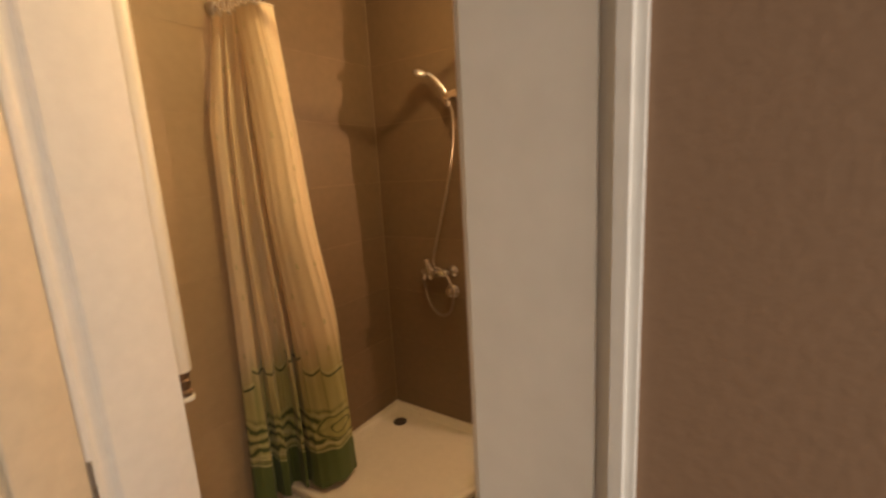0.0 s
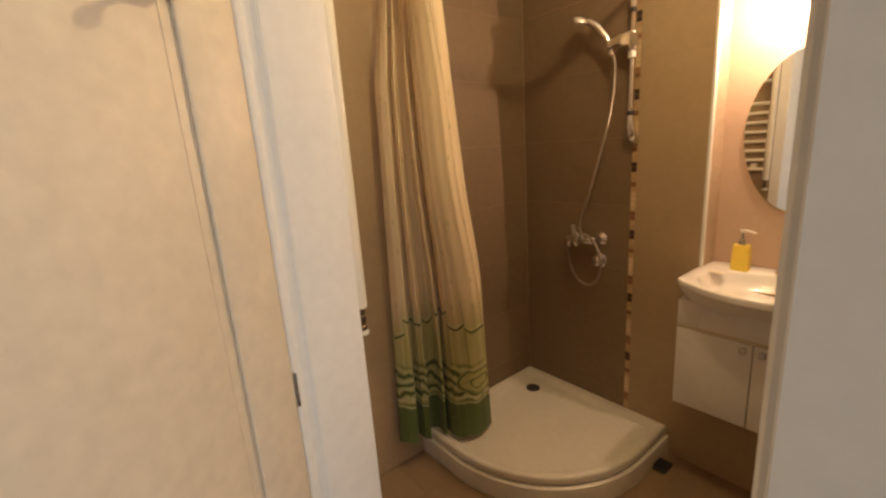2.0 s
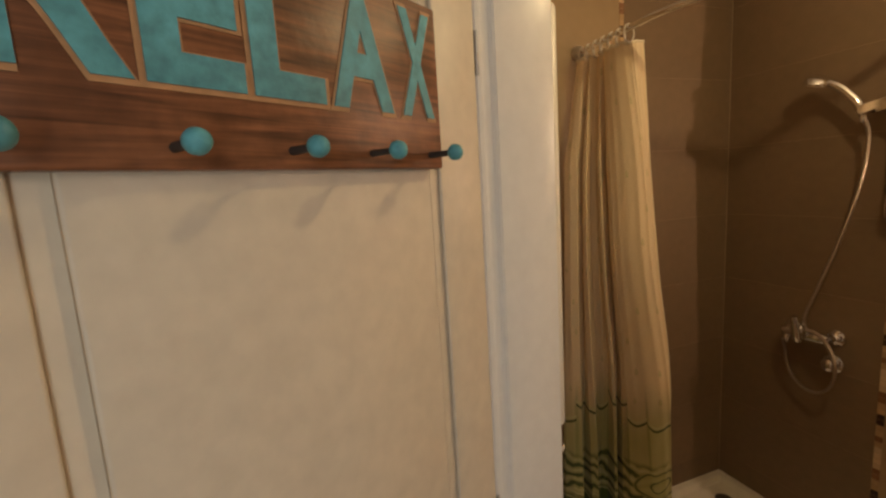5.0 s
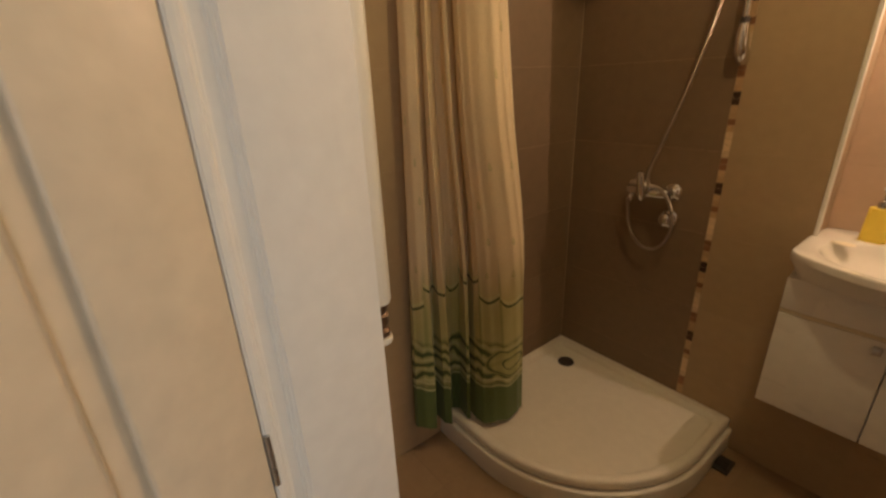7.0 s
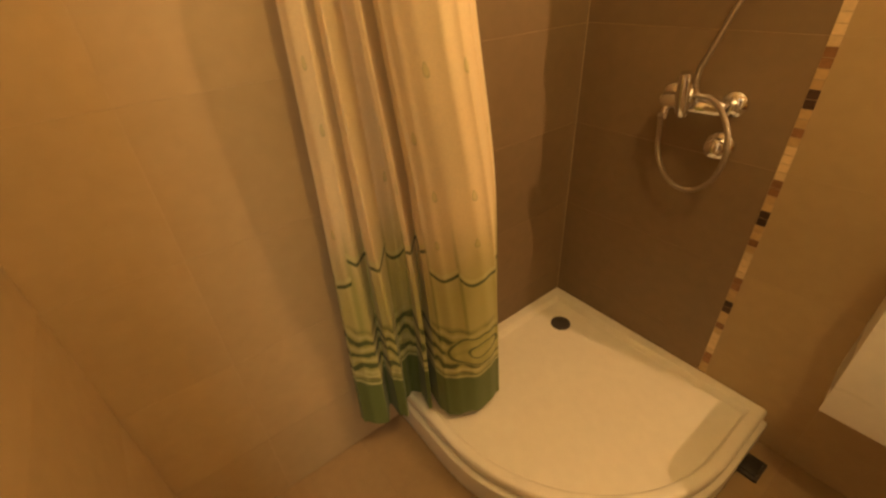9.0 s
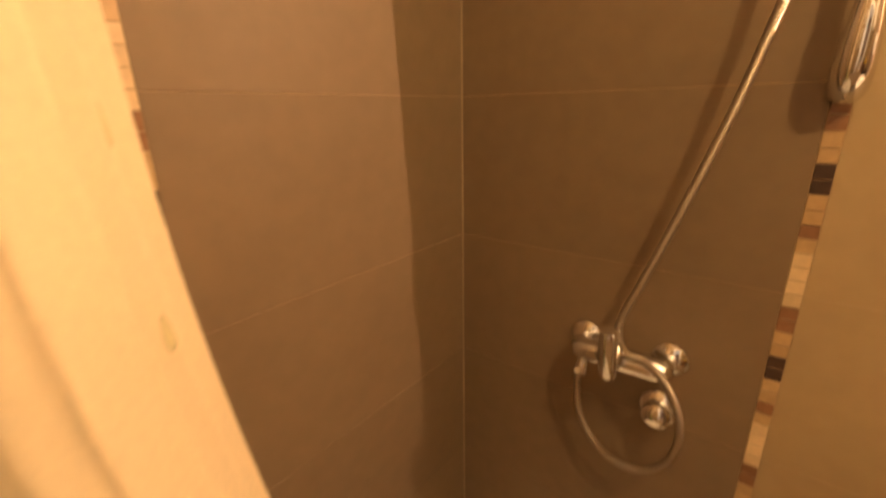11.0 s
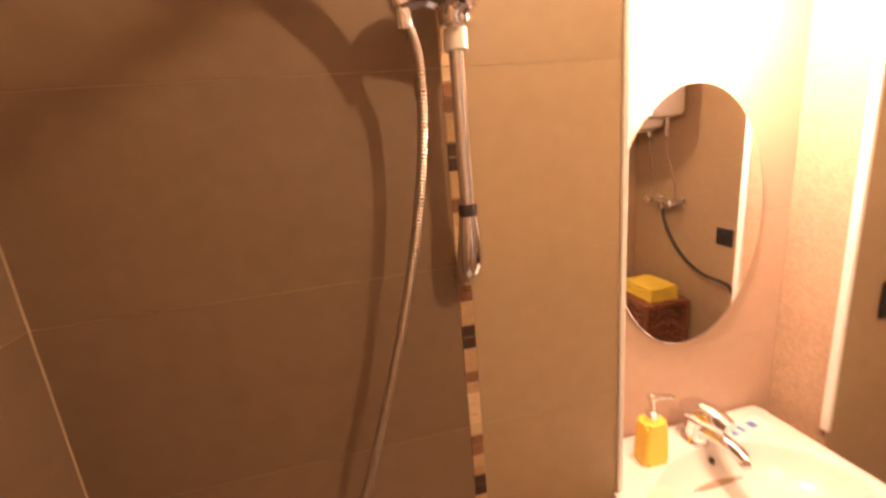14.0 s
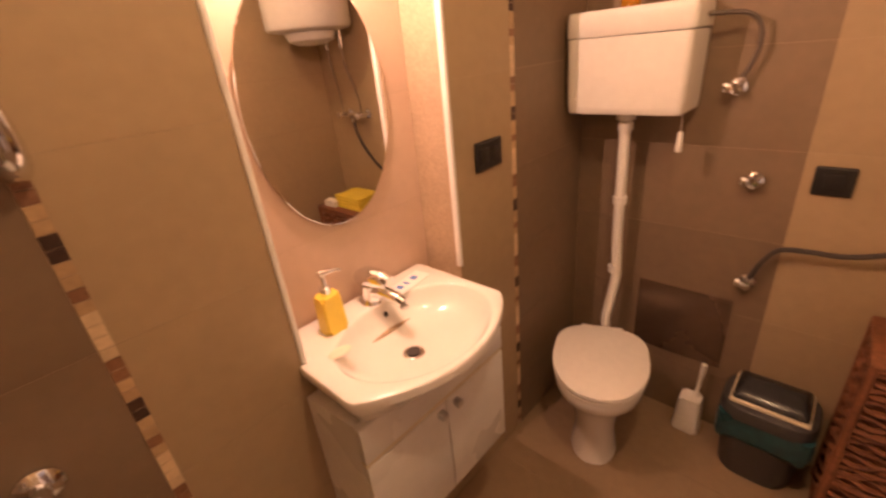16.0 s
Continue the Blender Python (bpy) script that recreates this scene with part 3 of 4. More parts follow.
def on_outline(outline, angle):
    """Where a ray from the bowl's middle leaves the outline."""
    dx, dy = math.cos(angle), math.sin(angle)
    far = 0.05
    for (ax, ay), (bx, by) in zip(outline, outline[1:] + outline[:1]):
        ex, ey = bx - ax, by - ay
        det = dx * -ey + dy * ex
        if abs(det) > 1e-9:
            s = ((ax - CX) * -ey + (ay - CY) * ex) / det
            k = (dx * (ay - CY) - dy * (ax - CX)) / det
            if s > 0 and -1e-6 <= k <= 1 + 1e-6:
                far = max(far, s)
    return CX + far * dx, CY + far * dy


bm = bmesh.new()
outer = []
for i, d, z in ((0.030, 0.05, ZB - 0.085), (0.012, 0.025, ZB - 0.05), (0.0, 0.0, ZB - 0.022), (0.0, 0.0, ZB - 0.006), (0.002, 0.0, ZB - 0.002), (0.006, 0.0, ZB)):
    line = basin_outline(i, d)
    outer.append([bm.verts.new((*on_outline(line, 2 * math.pi * k / RAYS), z)) for k in range(RAYS)])
bowl = []
for f, z in ((1.03, ZB - 0.0005), (1.0, ZB - 0.003), (0.975, ZB - 0.009), (0.93, ZB - 0.024), (0.85, ZB - 0.043), (0.74, ZB - 0.058), (0.58, ZB - 0.069), (0.38, ZB - 0.075), (0.12, ZB - 0.078)):
    ring = []
    for k in range(RAYS):
        a = 2 * math.pi * k / RAYS
        r = 1 / math.hypot(math.cos(a) / 0.214, math.sin(a) / (0.150 if math.sin(a) > 0 else 0.166))
        ring.append(bm.verts.new((CX + r * f * math.cos(a), CY + r * f * math.sin(a) + 0.012 * (1 - min(f, 1)), z)))
    bowl.append(ring)
skin(bm, outer + bowl)
part("bowl", bm, ceramic, basin, smooth=35)
part("drain", lathe([(0.0, 0.0), (0.026, 0.0), (0.027, 0.003), (0.022, 0.005), (0.012, 0.003), (0.0, 0.0035)], (1.111, -0.098, ZB - 0.0775), n=28), chrome, basin, "chrome basin drain")
part("drain_cup", lathe([(0.013, 0.0), (0.0175, 0.0), (0.0175, 0.0015), (0.013, 0.0015)], (1.111, -0.098, ZB - 0.0720), n=24), dark_rubber, basin, "dark drain slots")
part("overflow", lathe([(0.0, 0.0), (0.008, 0.0), (0.008, 0.002), (0.0, 0.002)], (1.142, 0.034, ZB - 0.030), (0, -0.93, 0.36), sx=0.8), dark_rubber, basin, "dark overflow hole")

tap = empty_thing("basin_tap", "chrome single-lever basin tap", "tap", (1.14, 0.07, ZB))
part("body", lathe([(0.0, 0), (0.030, 0), (0.030, 0.004), (0.0255, 0.009), (0.0245, 0.030), (0.0265, 0.058), (0.0, 0.060)], (1.135, 0.078, ZB - 0.001), (0.02, -0.10, 1), 28), chrome, tap)
part("spout", sweep(smooth_path([(1.136, 0.070, ZB + 0.036), (1.142, 0.030, ZB + 0.040), (1.149, -0.016, ZB + 0.032), (1.152, -0.036, ZB + 0.024)], 6), lambda f, i: 0.0195 - 0.0055 * f, 16), chrome, tap, "short chrome spout")
part("aerator", lathe([(0.0, 0.0), (0.0105, 0.0), (0.0115, 0.006), (0.0, 0.007)], (1.1525, -0.036, ZB + 0.010), (0, 0.2, 1), 18), steel, tap, "round spout end")
part("lever", sweep(smooth_path([(1.130, 0.108, ZB + 0.062), (1.132, 0.096, ZB + 0.069), (1.136, 0.072, ZB + 0.075), (1.143, 0.036, ZB + 0.076), (1.149, 0.004, ZB + 0.070)], 6), lambda f, i: 0.010 + 0.0185 * math.sin(math.pi * min(1.0, 0.12 + f * 0.55)) - 0.014 * max(0.0, f - 0.55), 18), chrome, tap, "domed chrome lever")

soap_yellow = material("yellow_plastic", (0.92, 0.69, 0.10), 0.35, grain=50, vary=0.04, bump=0.02)
soap = empty_thing("soap_dispenser", "yellow soap dispenser with a chrome pump", "soap dispenser", (0.985, 0.03, ZB))
bm = prism(rounded(-0.031, -0.024, 0.031, 0.024, 0.009), 0, 1)
for v in bm.verts:
    f = v.co.z
    v.co = Vector((1.000 + v.co.x * (0.96 - 0.12 * f), 0.055 + v.co.y * (1.0 - 0.12 * f), ZB - 0.001 + 0.098 * f))
bmesh.ops.bevel(bm, geom=[e for e in bm.edges if abs(e.verts[0].co.z - e.verts[1].co.z) < 0.001], offset=0.009, segments=3, affect="EDGES")
part("bottle", bm, soap_yellow, soap)
part("collar", lathe([(0.0, 0.0), (0.0135, 0.0), (0.0135, 0.020), (0.006, 0.024), (0.005, 0.050), (0.0, 0.050)], (1.000, 0.055, ZB + 0.097)), chrome, soap, "chrome pump collar")
part("pump", sweep([(0.991, 0.055, ZB + 0.152), (1.000, 0.055, ZB + 0.152), (1.015, 0.053, ZB + 0.152), (1.037, 0.047, ZB + 0.150), (1.043, 0.045, ZB + 0.146)], lambda f, i: (0.009, 0.0095, 0.006, 0.0045, 0.004)[i], 12), chrome, soap, "chrome pump spout")
dish = empty_thing("soap_bar", "small pale oval soap lying on the basin", "soap", (0.955, -0.035, ZB))
part("bar", lathe([(0.0, 0.0), (0.026, 0.0008), (0.029, 0.0022), (0.026, 0.0042), (0.0, 0.0052)], (0.952, -0.035, ZB - 0.001), sx=1.0, sy=0.6), material("soap", (0.80, 0.72, 0.58), 0.45, grain=40, vary=0.04), dish)
paper = material("card", (0.80, 0.79, 0.76), 0.6, grain=90, vary=0.02)
blue = material("blue_ink", (0.10, 0.22, 0.55), 0.6, grain=90, vary=0.05)
card = empty_thing("paper_card", "white paper card with blue marks behind the tap", "card", (1.27, 0.06, ZB))
turn = pose(1.262, 0.062, ZB, 0, 0, 8)
part("sheet", box((-0.065, -0.026, 0.0), (0.065, 0.026, 0.002), m=turn), paper, card)
for x, w in ((-0.045, 0.016), (-0.015, 0.010), (0.015, 0.020)):
    part("print", box((x, -0.006, 0.0021), (x + w, 0.014, 0.0027), m=turn), blue, card, "blue printed mark")

# ---- vanity cabinet ----
vanity = empty_thing("vanity_cabinet", "white wall-hung vanity cabinet with two doors", "cabinet", (1.13, -0.1, 0.385))
part("body", prism([(0.866, -0.001), (0.878, -0.158), (1.362, -0.158), (1.362, -0.001)], 0.385, ZB - 0.0845), cabinet_white, vanity)
part("drawer_front", box((0.877, -0.178, 0.718), (1.364, -0.160, ZB - 0.0845), 0.002), cabinet_white, vanity, "plain white upper panel")
handle_mat = steel
for x0, x1, kx in ((0.877, 1.124, 1.099), (1.128, 1.364, 1.155)):
    d = part("cabinet_door", box((x0, -0.178, 0.386), (x1, -0.160, 0.704), 0.002), cabinet_white, vanity)
    part("knob", box((kx - 0.010, -0.199, 0.672), (kx + 0.010, -0.1785, 0.692), 0.003), handle_mat, d, "small square steel knob")
edging = material("cabinet_edge", (0.66, 0.58, 0.42), 0.5, grain=60, vary=0.05)
part("gap_strip", box((0.876, -0.176, 0.7055), (1.363, -0.1585, 0.7165), 0.001), edging, vanity, "pale finger-grip strip")

# ---- mirror ----
glass = bpy.data.materials.new("mirror_glass")
glass.use_nodes = True
g = glass.node_tree.nodes["Principled BSDF"]
g.inputs["Base Color"].default_value = (0.88, 0.88, 0.87, 1)
g.inputs["Metallic"].default_value, g.inputs["Roughness"].default_value = 1.0, 0.01
MXC, MZC, MRX, MRZ = 1.140, 1.400, 0.190, 0.285
mirror = empty_thing("mirror", "oval frameless mirror hanging in the lit niche", "mirror", (MXC, NY - 0.01, MZC))
bm = bmesh.new()
skin(bm, [[bm.verts.new((x, y, z)) for x, z in oval(MXC, MZC, MRX - i, MRZ - i, 72)] for i, y in ((0.006, NY - 0.003), (0.0, NY - 0.004), (0.0, NY - 0.0085), (0.002, NY - 0.0095))])
part("glass", bm, glass, mirror, smooth=10)

# ---- niche lamp ----
lit = bpy.data.materials.new("lamp_glow")
lit.use_nodes = True
e = lit.node_tree.nodes["Principled BSDF"]
e.inputs["Emission Color"].default_value, e.inputs["Emission Strength"].default_value = (1.0, 0.74, 0.45, 1), 22.0
e.inputs["Base Color"].default_value = (0.8, 0.7, 0.6, 1)
spots = empty_thing("spot_lamp", "white ceiling spot bar with two spots in the niche", "lamp", (1.17, 0.07, NZ1))
part("base_plate", box((1.115, 0.03, NZ1 - 0.030), (1.235, 0.11, NZ1 - 0.0005), 0.004), plastic_white, spots)
part("bar", box((0.985, 0.062, NZ1 - 0.074), (1.365, 0.078, NZ1 - 0.066), 0.002), plastic_white, spots)
for x in (1.15, 1.19):
    part("stem", lathe([(0.0, 0), (0.005, 0), (0.005, 0.04), (0.0, 0.04)], (x, 0.07, NZ1 - 0.067)), plastic_white, spots)
for x in (1.06, 1.29):
    s = part("spot", lathe([(0.0, 0.052), (0.010, 0.050), (0.020, 0.040), (0.024, 0.0), (0.022, 0.0), (0.018, 0.034), (0.0, 0.036)], (x, 0.07, NZ1 - 0.142), (0.0, 0.25, 1)), plastic_white, spots, "white spot head")
    part("bulb", lathe([(0.0, -0.006), (0.012, -0.004), (0.017, 0.004), (0.012, 0.026), (0.0, 0.028)], (x, 0.07, NZ1 - 0.140), (0.0, 0.25, 1)), lit, s, "glowing bulb")
    part("arm", lathe([(0.0, 0), (0.004, 0), (0.004, 0.032), (0.0, 0.032)], (x, 0.079, NZ1 - 0.099)), plastic_white, spots)

# white edge profiles of the niche
for name, lo, hi in (("trim_niche_left", (NX0 - 0.004, -0.0055, 0.90), (NX0 + 0.008, 0.013, NZ1)), ("trim_niche_right", (NX1 - 0.008, -0.0055, 0.90), (NX1 + 0.004, 0.013, NZ1)), ("trim_niche_top", (NX0 - 0.004, -0.0055, NZ1 - 0.006), (NX1 + 0.004, 0.013, NZ1 + 0.006))):
    structure(name, box(lo, hi, 0.003), trim_white, "white edge profile of the niche", "trim")

# ---- sockets ----


def socket(at, u, w, double, label):
    """A black wall socket whose width runs along u, standing out along w."""
    u, w = Vector(u), Vector(w)
    m = Matrix.Translation(at) @ Matrix((u, Vector((0, 0, 1)), w)).transposed().to_4x4()
    half = 0.062 if double else 0.046
    t = empty_thing("wall_socket", label, "socket", at)
    part("plate", box((-half, -0.042, 0.0005), (half, 0.042, 0.010), 0.006, 3, m), black_plastic, t)
    for x in ((-0.027, 0.027) if double else (0.0,)):
        p = part("insert", box((x - 0.022, -0.022, 0.0102), (x + 0.022, 0.022, 0.0135), 0.003, 2, m), black_plastic, t, "black insert")
        for dx in (-0.008, 0.008):
            q = m @ Vector((x + dx, 0, 0.0132))
            part("hole", lathe([(0.0, 0), (0.0025, 0), (0.0025, 0.001), (0.0, 0.001)], q, w, 10), dark_rubber, p, "pin hole")
    return t


socket((1.572, 0, 1.203), (1, 0, 0), (0, -1, 0), True, "black double wall socket beside the niche")
socket((X2, -0.768, 1.048), (0, -1, 0), (-1, 0, 0), False, "black wall socket near the hose")

# ---- toilet ----
toilet = empty_thing("toilet", "white ceramic toilet with a closed lid", "toilet", (1.87, -0.29, 0))
tdir, tside = Vector((-0.927, -0.376, 0)).normalized(), Vector((0.376, -0.927, 0)).normalized()
TC = Vector((1.850, -0.268, 0))


def toilet_ring(bm, fwd, back, half, z, shift=0.0, n=32):
    ring = []
    for k in range(n):
        a = 2 * math.pi * k / n
        c, s = math.cos(a), math.sin(a)
        r = fwd if c > 0 else back
        c = c if c > 0 else math.copysign(abs(c) ** 0.55, c)
        ring.append(bm.verts.new(TC + tdir * (r * c + shift) + tside * (half * (abs(s) ** 0.9) * (1 if s > 0 else -1)) + Vector((0, 0, z))))
    return ring


bm = bmesh.new()
skin(bm, [toilet_ring(bm, f, b, h, z, s) for f, b, h, z, s in ((0.115, 0.12, 0.086, 0.0, 0.035), (0.108, 0.12, 0.079, 0.03, 0.035), (0.100, 0.11, 0.073, 0.14, 0.035), (0.115, 0.12, 0.085, 0.21, 0.03), (0.165, 0.15, 0.122, 0.29, 0.015), (0.215, 0.18, 0.158, 0.34, 0.02), (0.222, 0.19, 0.163, 0.375, 0.02), (0.219, 0.19, 0.160, 0.385, 0.02))])
part("bowl", bm, ceramic, toilet)
bm = bmesh.new()
skin(bm, [toilet_ring(bm, f, b, h, z, 0.02) for f, b, h, z in ((0.216, 0.18, 0.158, 0.3855), (0.224, 0.185, 0.166, 0.391), (0.224, 0.185, 0.166, 0.401), (0.218, 0.18, 0.160, 0.4055))])
part("seat", bm, plastic_white, toilet, "white plastic seat ring")
bm = bmesh.new()
skin(bm, [toilet_ring(bm, f, b, h, z, 0.02) for f, b, h, z in ((0.220, 0.182, 0.162, 0.4075), (0.227, 0.188, 0.169, 0.412), (0.225, 0.187, 0.167, 0.421), (0.200, 0.165, 0.145, 0.427), (0.10, 0.08, 0.08, 0.431))])
part("lid", bm, plastic_white, toilet, "white closed lid")
for s in (-0.06, 0.06):
    p = TC - tdir * 0.155 + tside * s
    part("hinge", sweep([p + tside * -0.018 + Vector((0, 0, 0.417)), p + tside * 0.018 + Vector((0, 0, 0.417))], 0.011, 12), plastic_white, toilet, "white plastic hinge")
part("inlet", sweep(smooth_path([TC - tdir * 0.13 + Vector((0, 0, 0.31)), TC - tdir * 0.18 + Vector((0, 0, 0.32)), (2.055, -0.215, 0.365)], 5), 0.032, 16), ceramic, toilet, "inlet spigot")

cistern = empty_thing("cistern", "white plastic high cistern with a pull cord", "cistern", (2.08, -0.21, 1.25))
bm = bmesh.new()
rings = []
for z, f in ((1.25, 0.93), (1.254, 0.955), (1.275, 0.965), (1.478, 0.985)):
    rings.append([bm.verts.new((2.082 + (x - 2.082) * (f if x < 2.08 else 1), -0.212 + (y + 0.212) * f, z)) for x, y in rounded(1.985, -0.404, X2 - 0.002, -0.020, 0.024)])
skin(bm, rings)
part("tank", bm, plastic_white, cistern)
bm = bmesh.new()
skin(bm, [[bm.verts.new((2.082 + (x - 2.082) * (f if x < 2.08 else 1), -0.212 + (y + 0.212) * f, z)) for x, y in rounded(1.985, -0.404, X2 - 0.002, -0.020, 0.024)] for z, f in ((1.4805, 0.98), (1.484, 1.0), (1.535, 1.0), (1.548, 0.985), (1.553, 0.95))])
part("lid", bm, plastic_white, cistern, "white lid with a seam")
part("cord", sweep([(2.045, -0.384, 1.252), (2.045, -0.386, 1.190)], 0.0012, 6), plastic_white, cistern, "thin pull cord")
part("pull_handle", lathe([(0.0, 0), (0.0095, 0.001), (0.0105, 0.006), (0.0085, 0.058), (0.006, 0.062), (0.0, 0.062)], (2.045, -0.386, 1.132)), plastic_white, cistern, "white tapered pull handle")

pipe = empty_thing("flush_pipe", "white plastic flush pipe from cistern to toilet", "pipe", (2.10, -0.2, 0.4))
part("tube", sweep(smooth_path([(2.075, -0.205, 1.249), (2.078, -0.206, 1.05), (2.083, -0.207, 0.80), (2.086, -0.212, 0.67), (2.084, -0.214, 0.61), (2.070, -0.204, 0.50), (2.058, -0.198, 0.43), (2.055, -0.205, 0.37)], 8), 0.019, 18), plastic_white, pipe)
for z, x in ((1.185, 2.0755), (0.92, 2.081), (0.635, 2.0875)):
    part("sleeve", lathe([(0.0195, 0), (0.0245, 0.001), (0.0245, 0.028), (0.0195, 0.030)], (x, -0.2065, z), n=20), plastic_white, pipe, "wider joint sleeve")
part("nut", lathe([(0.019, 0), (0.031, 0.001), (0.031, 0.026), (0.019, 0.028)], (2.075, -0.205, 1.220), n=12), plastic_white, pipe, "ribbed plastic nut")

amber = material("amber_glass", (0.75, 0.33, 0.03), 0.1, grain=30, vary=0.05, bump=0.0)
amber.node_tree.nodes["Principled BSDF"].inputs["Transmission Weight"].default_value = 0.6
jar = empty_thing("air_freshener", "small amber glass jar on the cistern", "jar", (2.06, -0.20, 1.553))
part("jar", lathe([(0.0, 0.0), (0.026, 0.001), (0.029, 0.008), (0.029, 0.040), (0.022, 0.050), (0.022, 0.056), (0.0, 0.056)], (2.06, -0.195, 1.553)), amber, jar)
part("lid", lathe([(0.0, 0.0), (0.025, 0.0), (0.025, 0.014), (0.0, 0.016)], (2.06, -0.195, 1.6092)), steel, jar, "metal lid")

# ---- valves and hoses on the toilet wall ----


def wall_valve(y, z, label):
    t = empty_thing("angle_valve", label, "valve", (X2, y, z), "angle valves on the toilet wall")
    part("rose", lathe([(0.0, 0.0), (0.026, 0.0), (0.025, 0.005), (0.013, 0.012), (0.0, 0.012)], (X2 - 0.001, y, z), (-1, 0, 0)), chrome, t)
    part("body", lathe([(0.0, 0.010), (0.011, 0.010), (0.011, 0.040), (0.015, 0.044), (0.015, 0.050), (0.0, 0.052)], (X2 - 0.001, y, z), (-1, 0, 0)), chrome, t)
    part("knob", lathe([(0.0, 0.0), (0.015, 0.001), (0.018, 0.006), (0.017, 0.020), (0.0, 0.024)], (X2 - 0.032, y + 0.012, z), (0.0, 1.0, 0.1)), chrome, t, "chrome valve knob")
    part("outlet", lathe([(0.0, 0.0), (0.0095, 0.001), (0.0095, 0.024), (0.0, 0.026)], (X2 - 0.032, y - 0.006, z + 0.008), (0, -0.5, 1)), chrome, t)
    return t


wall_valve(-0.492, 1.308, "chrome angle valve feeding the cistern")
wall_valve(-0.583, 1.030, "unused chrome angle valve on the tiles")
wall_valve(-0.625, 0.680, "chrome angle valve with a dark hose")
feed = empty_thing("cistern_hose", "grey braided hose from valve to cistern", "hose", (2.14, -0.5, 1.32))
part("tube", sweep(smooth_path([(2.146, -0.502, 1.336), (2.142, -0.520, 1.375), (2.138, -0.532, 1.43), (2.132, -0.522, 1.480), (2.120, -0.490, 1.506), (2.10, -0.44, 1.512), (2.095, -0.402, 1.512)], 10), 0.0065, 10), material("braid", (0.15, 0.12, 0.10), 0.45, metal=0.4, grain=300, vary=0.25, bump=0.3), feed)
drainhose = empty_thing("water_hose", "dark rubber water hose along the tiles", "hose", (2.14, -0.8, 0.8))
part("tube", sweep(smooth_path([(2.146, -0.632, 0.705), (2.142, -0.648, 0.76), (2.140, -0.675, 0.812), (2.140, -0.705, 0.832), (2.140, -0.77, 0.838), (2.140, -0.84, 0.842), (2.140, -0.92, 0.868), (2.138, -1.0, 0.92), (2.132, -1.08, 1.01), (2.125, -1.118, 1.10), (2.122, -1.122, 1.155)], 8), 0.0085, 10), dark_rubber, drainhose)

panel_metal = material("access_panel", (0.17, 0.115, 0.08), 0.25, metal=0.6, grain=30, vary=0.1, bump=0.02)
hatch = empty_thing("access_panel", "grey metal access panel on the tiles", "panel", (X2, -0.43, 0.44))
part("frame", box((X2 - 0.004, -0.600, 0.285), (X2 - 0.0005, -0.278, 0.585), 0.001), panel_metal, hatch, "thin metal frame")
part("plate", box((X2 - 0.0075, -0.592, 0.293), (X2 - 0.0042, -0.286, 0.577), 0.001), panel_metal, hatch)

# ---- brush and bin ----
brush = empty_thing("toilet_brush", "white toilet brush standing in its holder", "toilet brush", (2.12, -0.54, 0))
bm = prism(rounded(-0.042, -0.048, 0.042, 0.048, 0.014), 0, 1)
for v in bm.verts:
    f = v.co.z
    v.co = Vector((2.115 + v.co.x * (1 - 0.22 * f), -0.540 + v.co.y * (1 - 0.22 * f), 0.158 * f))
bmesh.ops.bevel(bm, geom=[e for e in bm.edges if abs(e.verts[0].co.z - e.verts[1].co.z) < 0.001], offset=0.006, segments=2, affect="EDGES")
part("holder", bm, plastic_white, brush)
part("handle", lathe([(0.0, 0.157), (0.016, 0.158), (0.012, 0.170), (0.007, 0.180), (0.0065, 0.24), (0.010, 0.28), (0.011, 0.31), (0.0, 0.318)], (2.125, -0.545, 0), (0.03, -0.05, 1)), plastic_white, brush, "white tapered handle")

bin_grey = material("bin_grey", (0.055, 0.05, 0.048), 0.4, grain=60, vary=0.1, bump=0.05)
bag_teal = material("bag_film", (0.015, 0.065, 0.075), 0.3, grain=35, vary=0.3, bump=0.5)
bin_ = empty_thing("waste_bin", "dark grey swing-lid bin with a teal bag", "bin", (2.08, -0.79, 0))
BC = (2.066, -0.778)


def bin_ring(bm, hx, hy, z, r=0.070, crumple=0.0):
    pts = rounded(-hx, -hy, hx, hy, r, 6)
    return [bm.verts.new((BC[0] + x * (1 + crumple * math.sin(9 * k)), BC[1] + y * (1 + crumple * math.sin(7 * k + 1)), 1.16 * z + crumple * 0.25 * math.sin(5 * k))) for k, (x, y) in enumerate(pts)]


bm = bmesh.new()
skin(bm, [bin_ring(bm, a, b, z) for a, b, z in ((0.080, 0.105, 0.0), (0.083, 0.108, 0.006), (0.103, 0.128, 0.235), (0.100, 0.125, 0.236))])
part("body", bm, bin_grey, bin_)
bm = bmesh.new()
skin(bm, [bin_ring(bm, a, b, z, 0.03, c) for a, b, z, c in ((0.102, 0.127, 0.150, 0.045), (0.106, 0.131, 0.17, 0.05), (0.108, 0.133, 0.21, 0.03), (0.108, 0.133, 0.236, 0.01))])
part("bag", bm, bag_teal, bin_, "crumpled teal bag edge")
bm = bmesh.new()
skin(bm, [bin_ring(bm, a, b, z) for a, b, z in ((0.111, 0.136, 0.232), (0.111, 0.136, 0.252), (0.106, 0.131, 0.268), (0.092, 0.117, 0.276))])
part("rim", bm, bin_grey, bin_, "dark grey lid surround")
bm = bmesh.new()
skin(bm, [bin_ring(bm, a, b, z, 0.012) for a, b, z in ((0.086, 0.111, 0.2765), (0.084, 0.109, 0.284), (0.078, 0.104, 0.2875))])
part("lid_edge", bm, edging, bin_, "pale lid edge")
bm = bmesh.new()
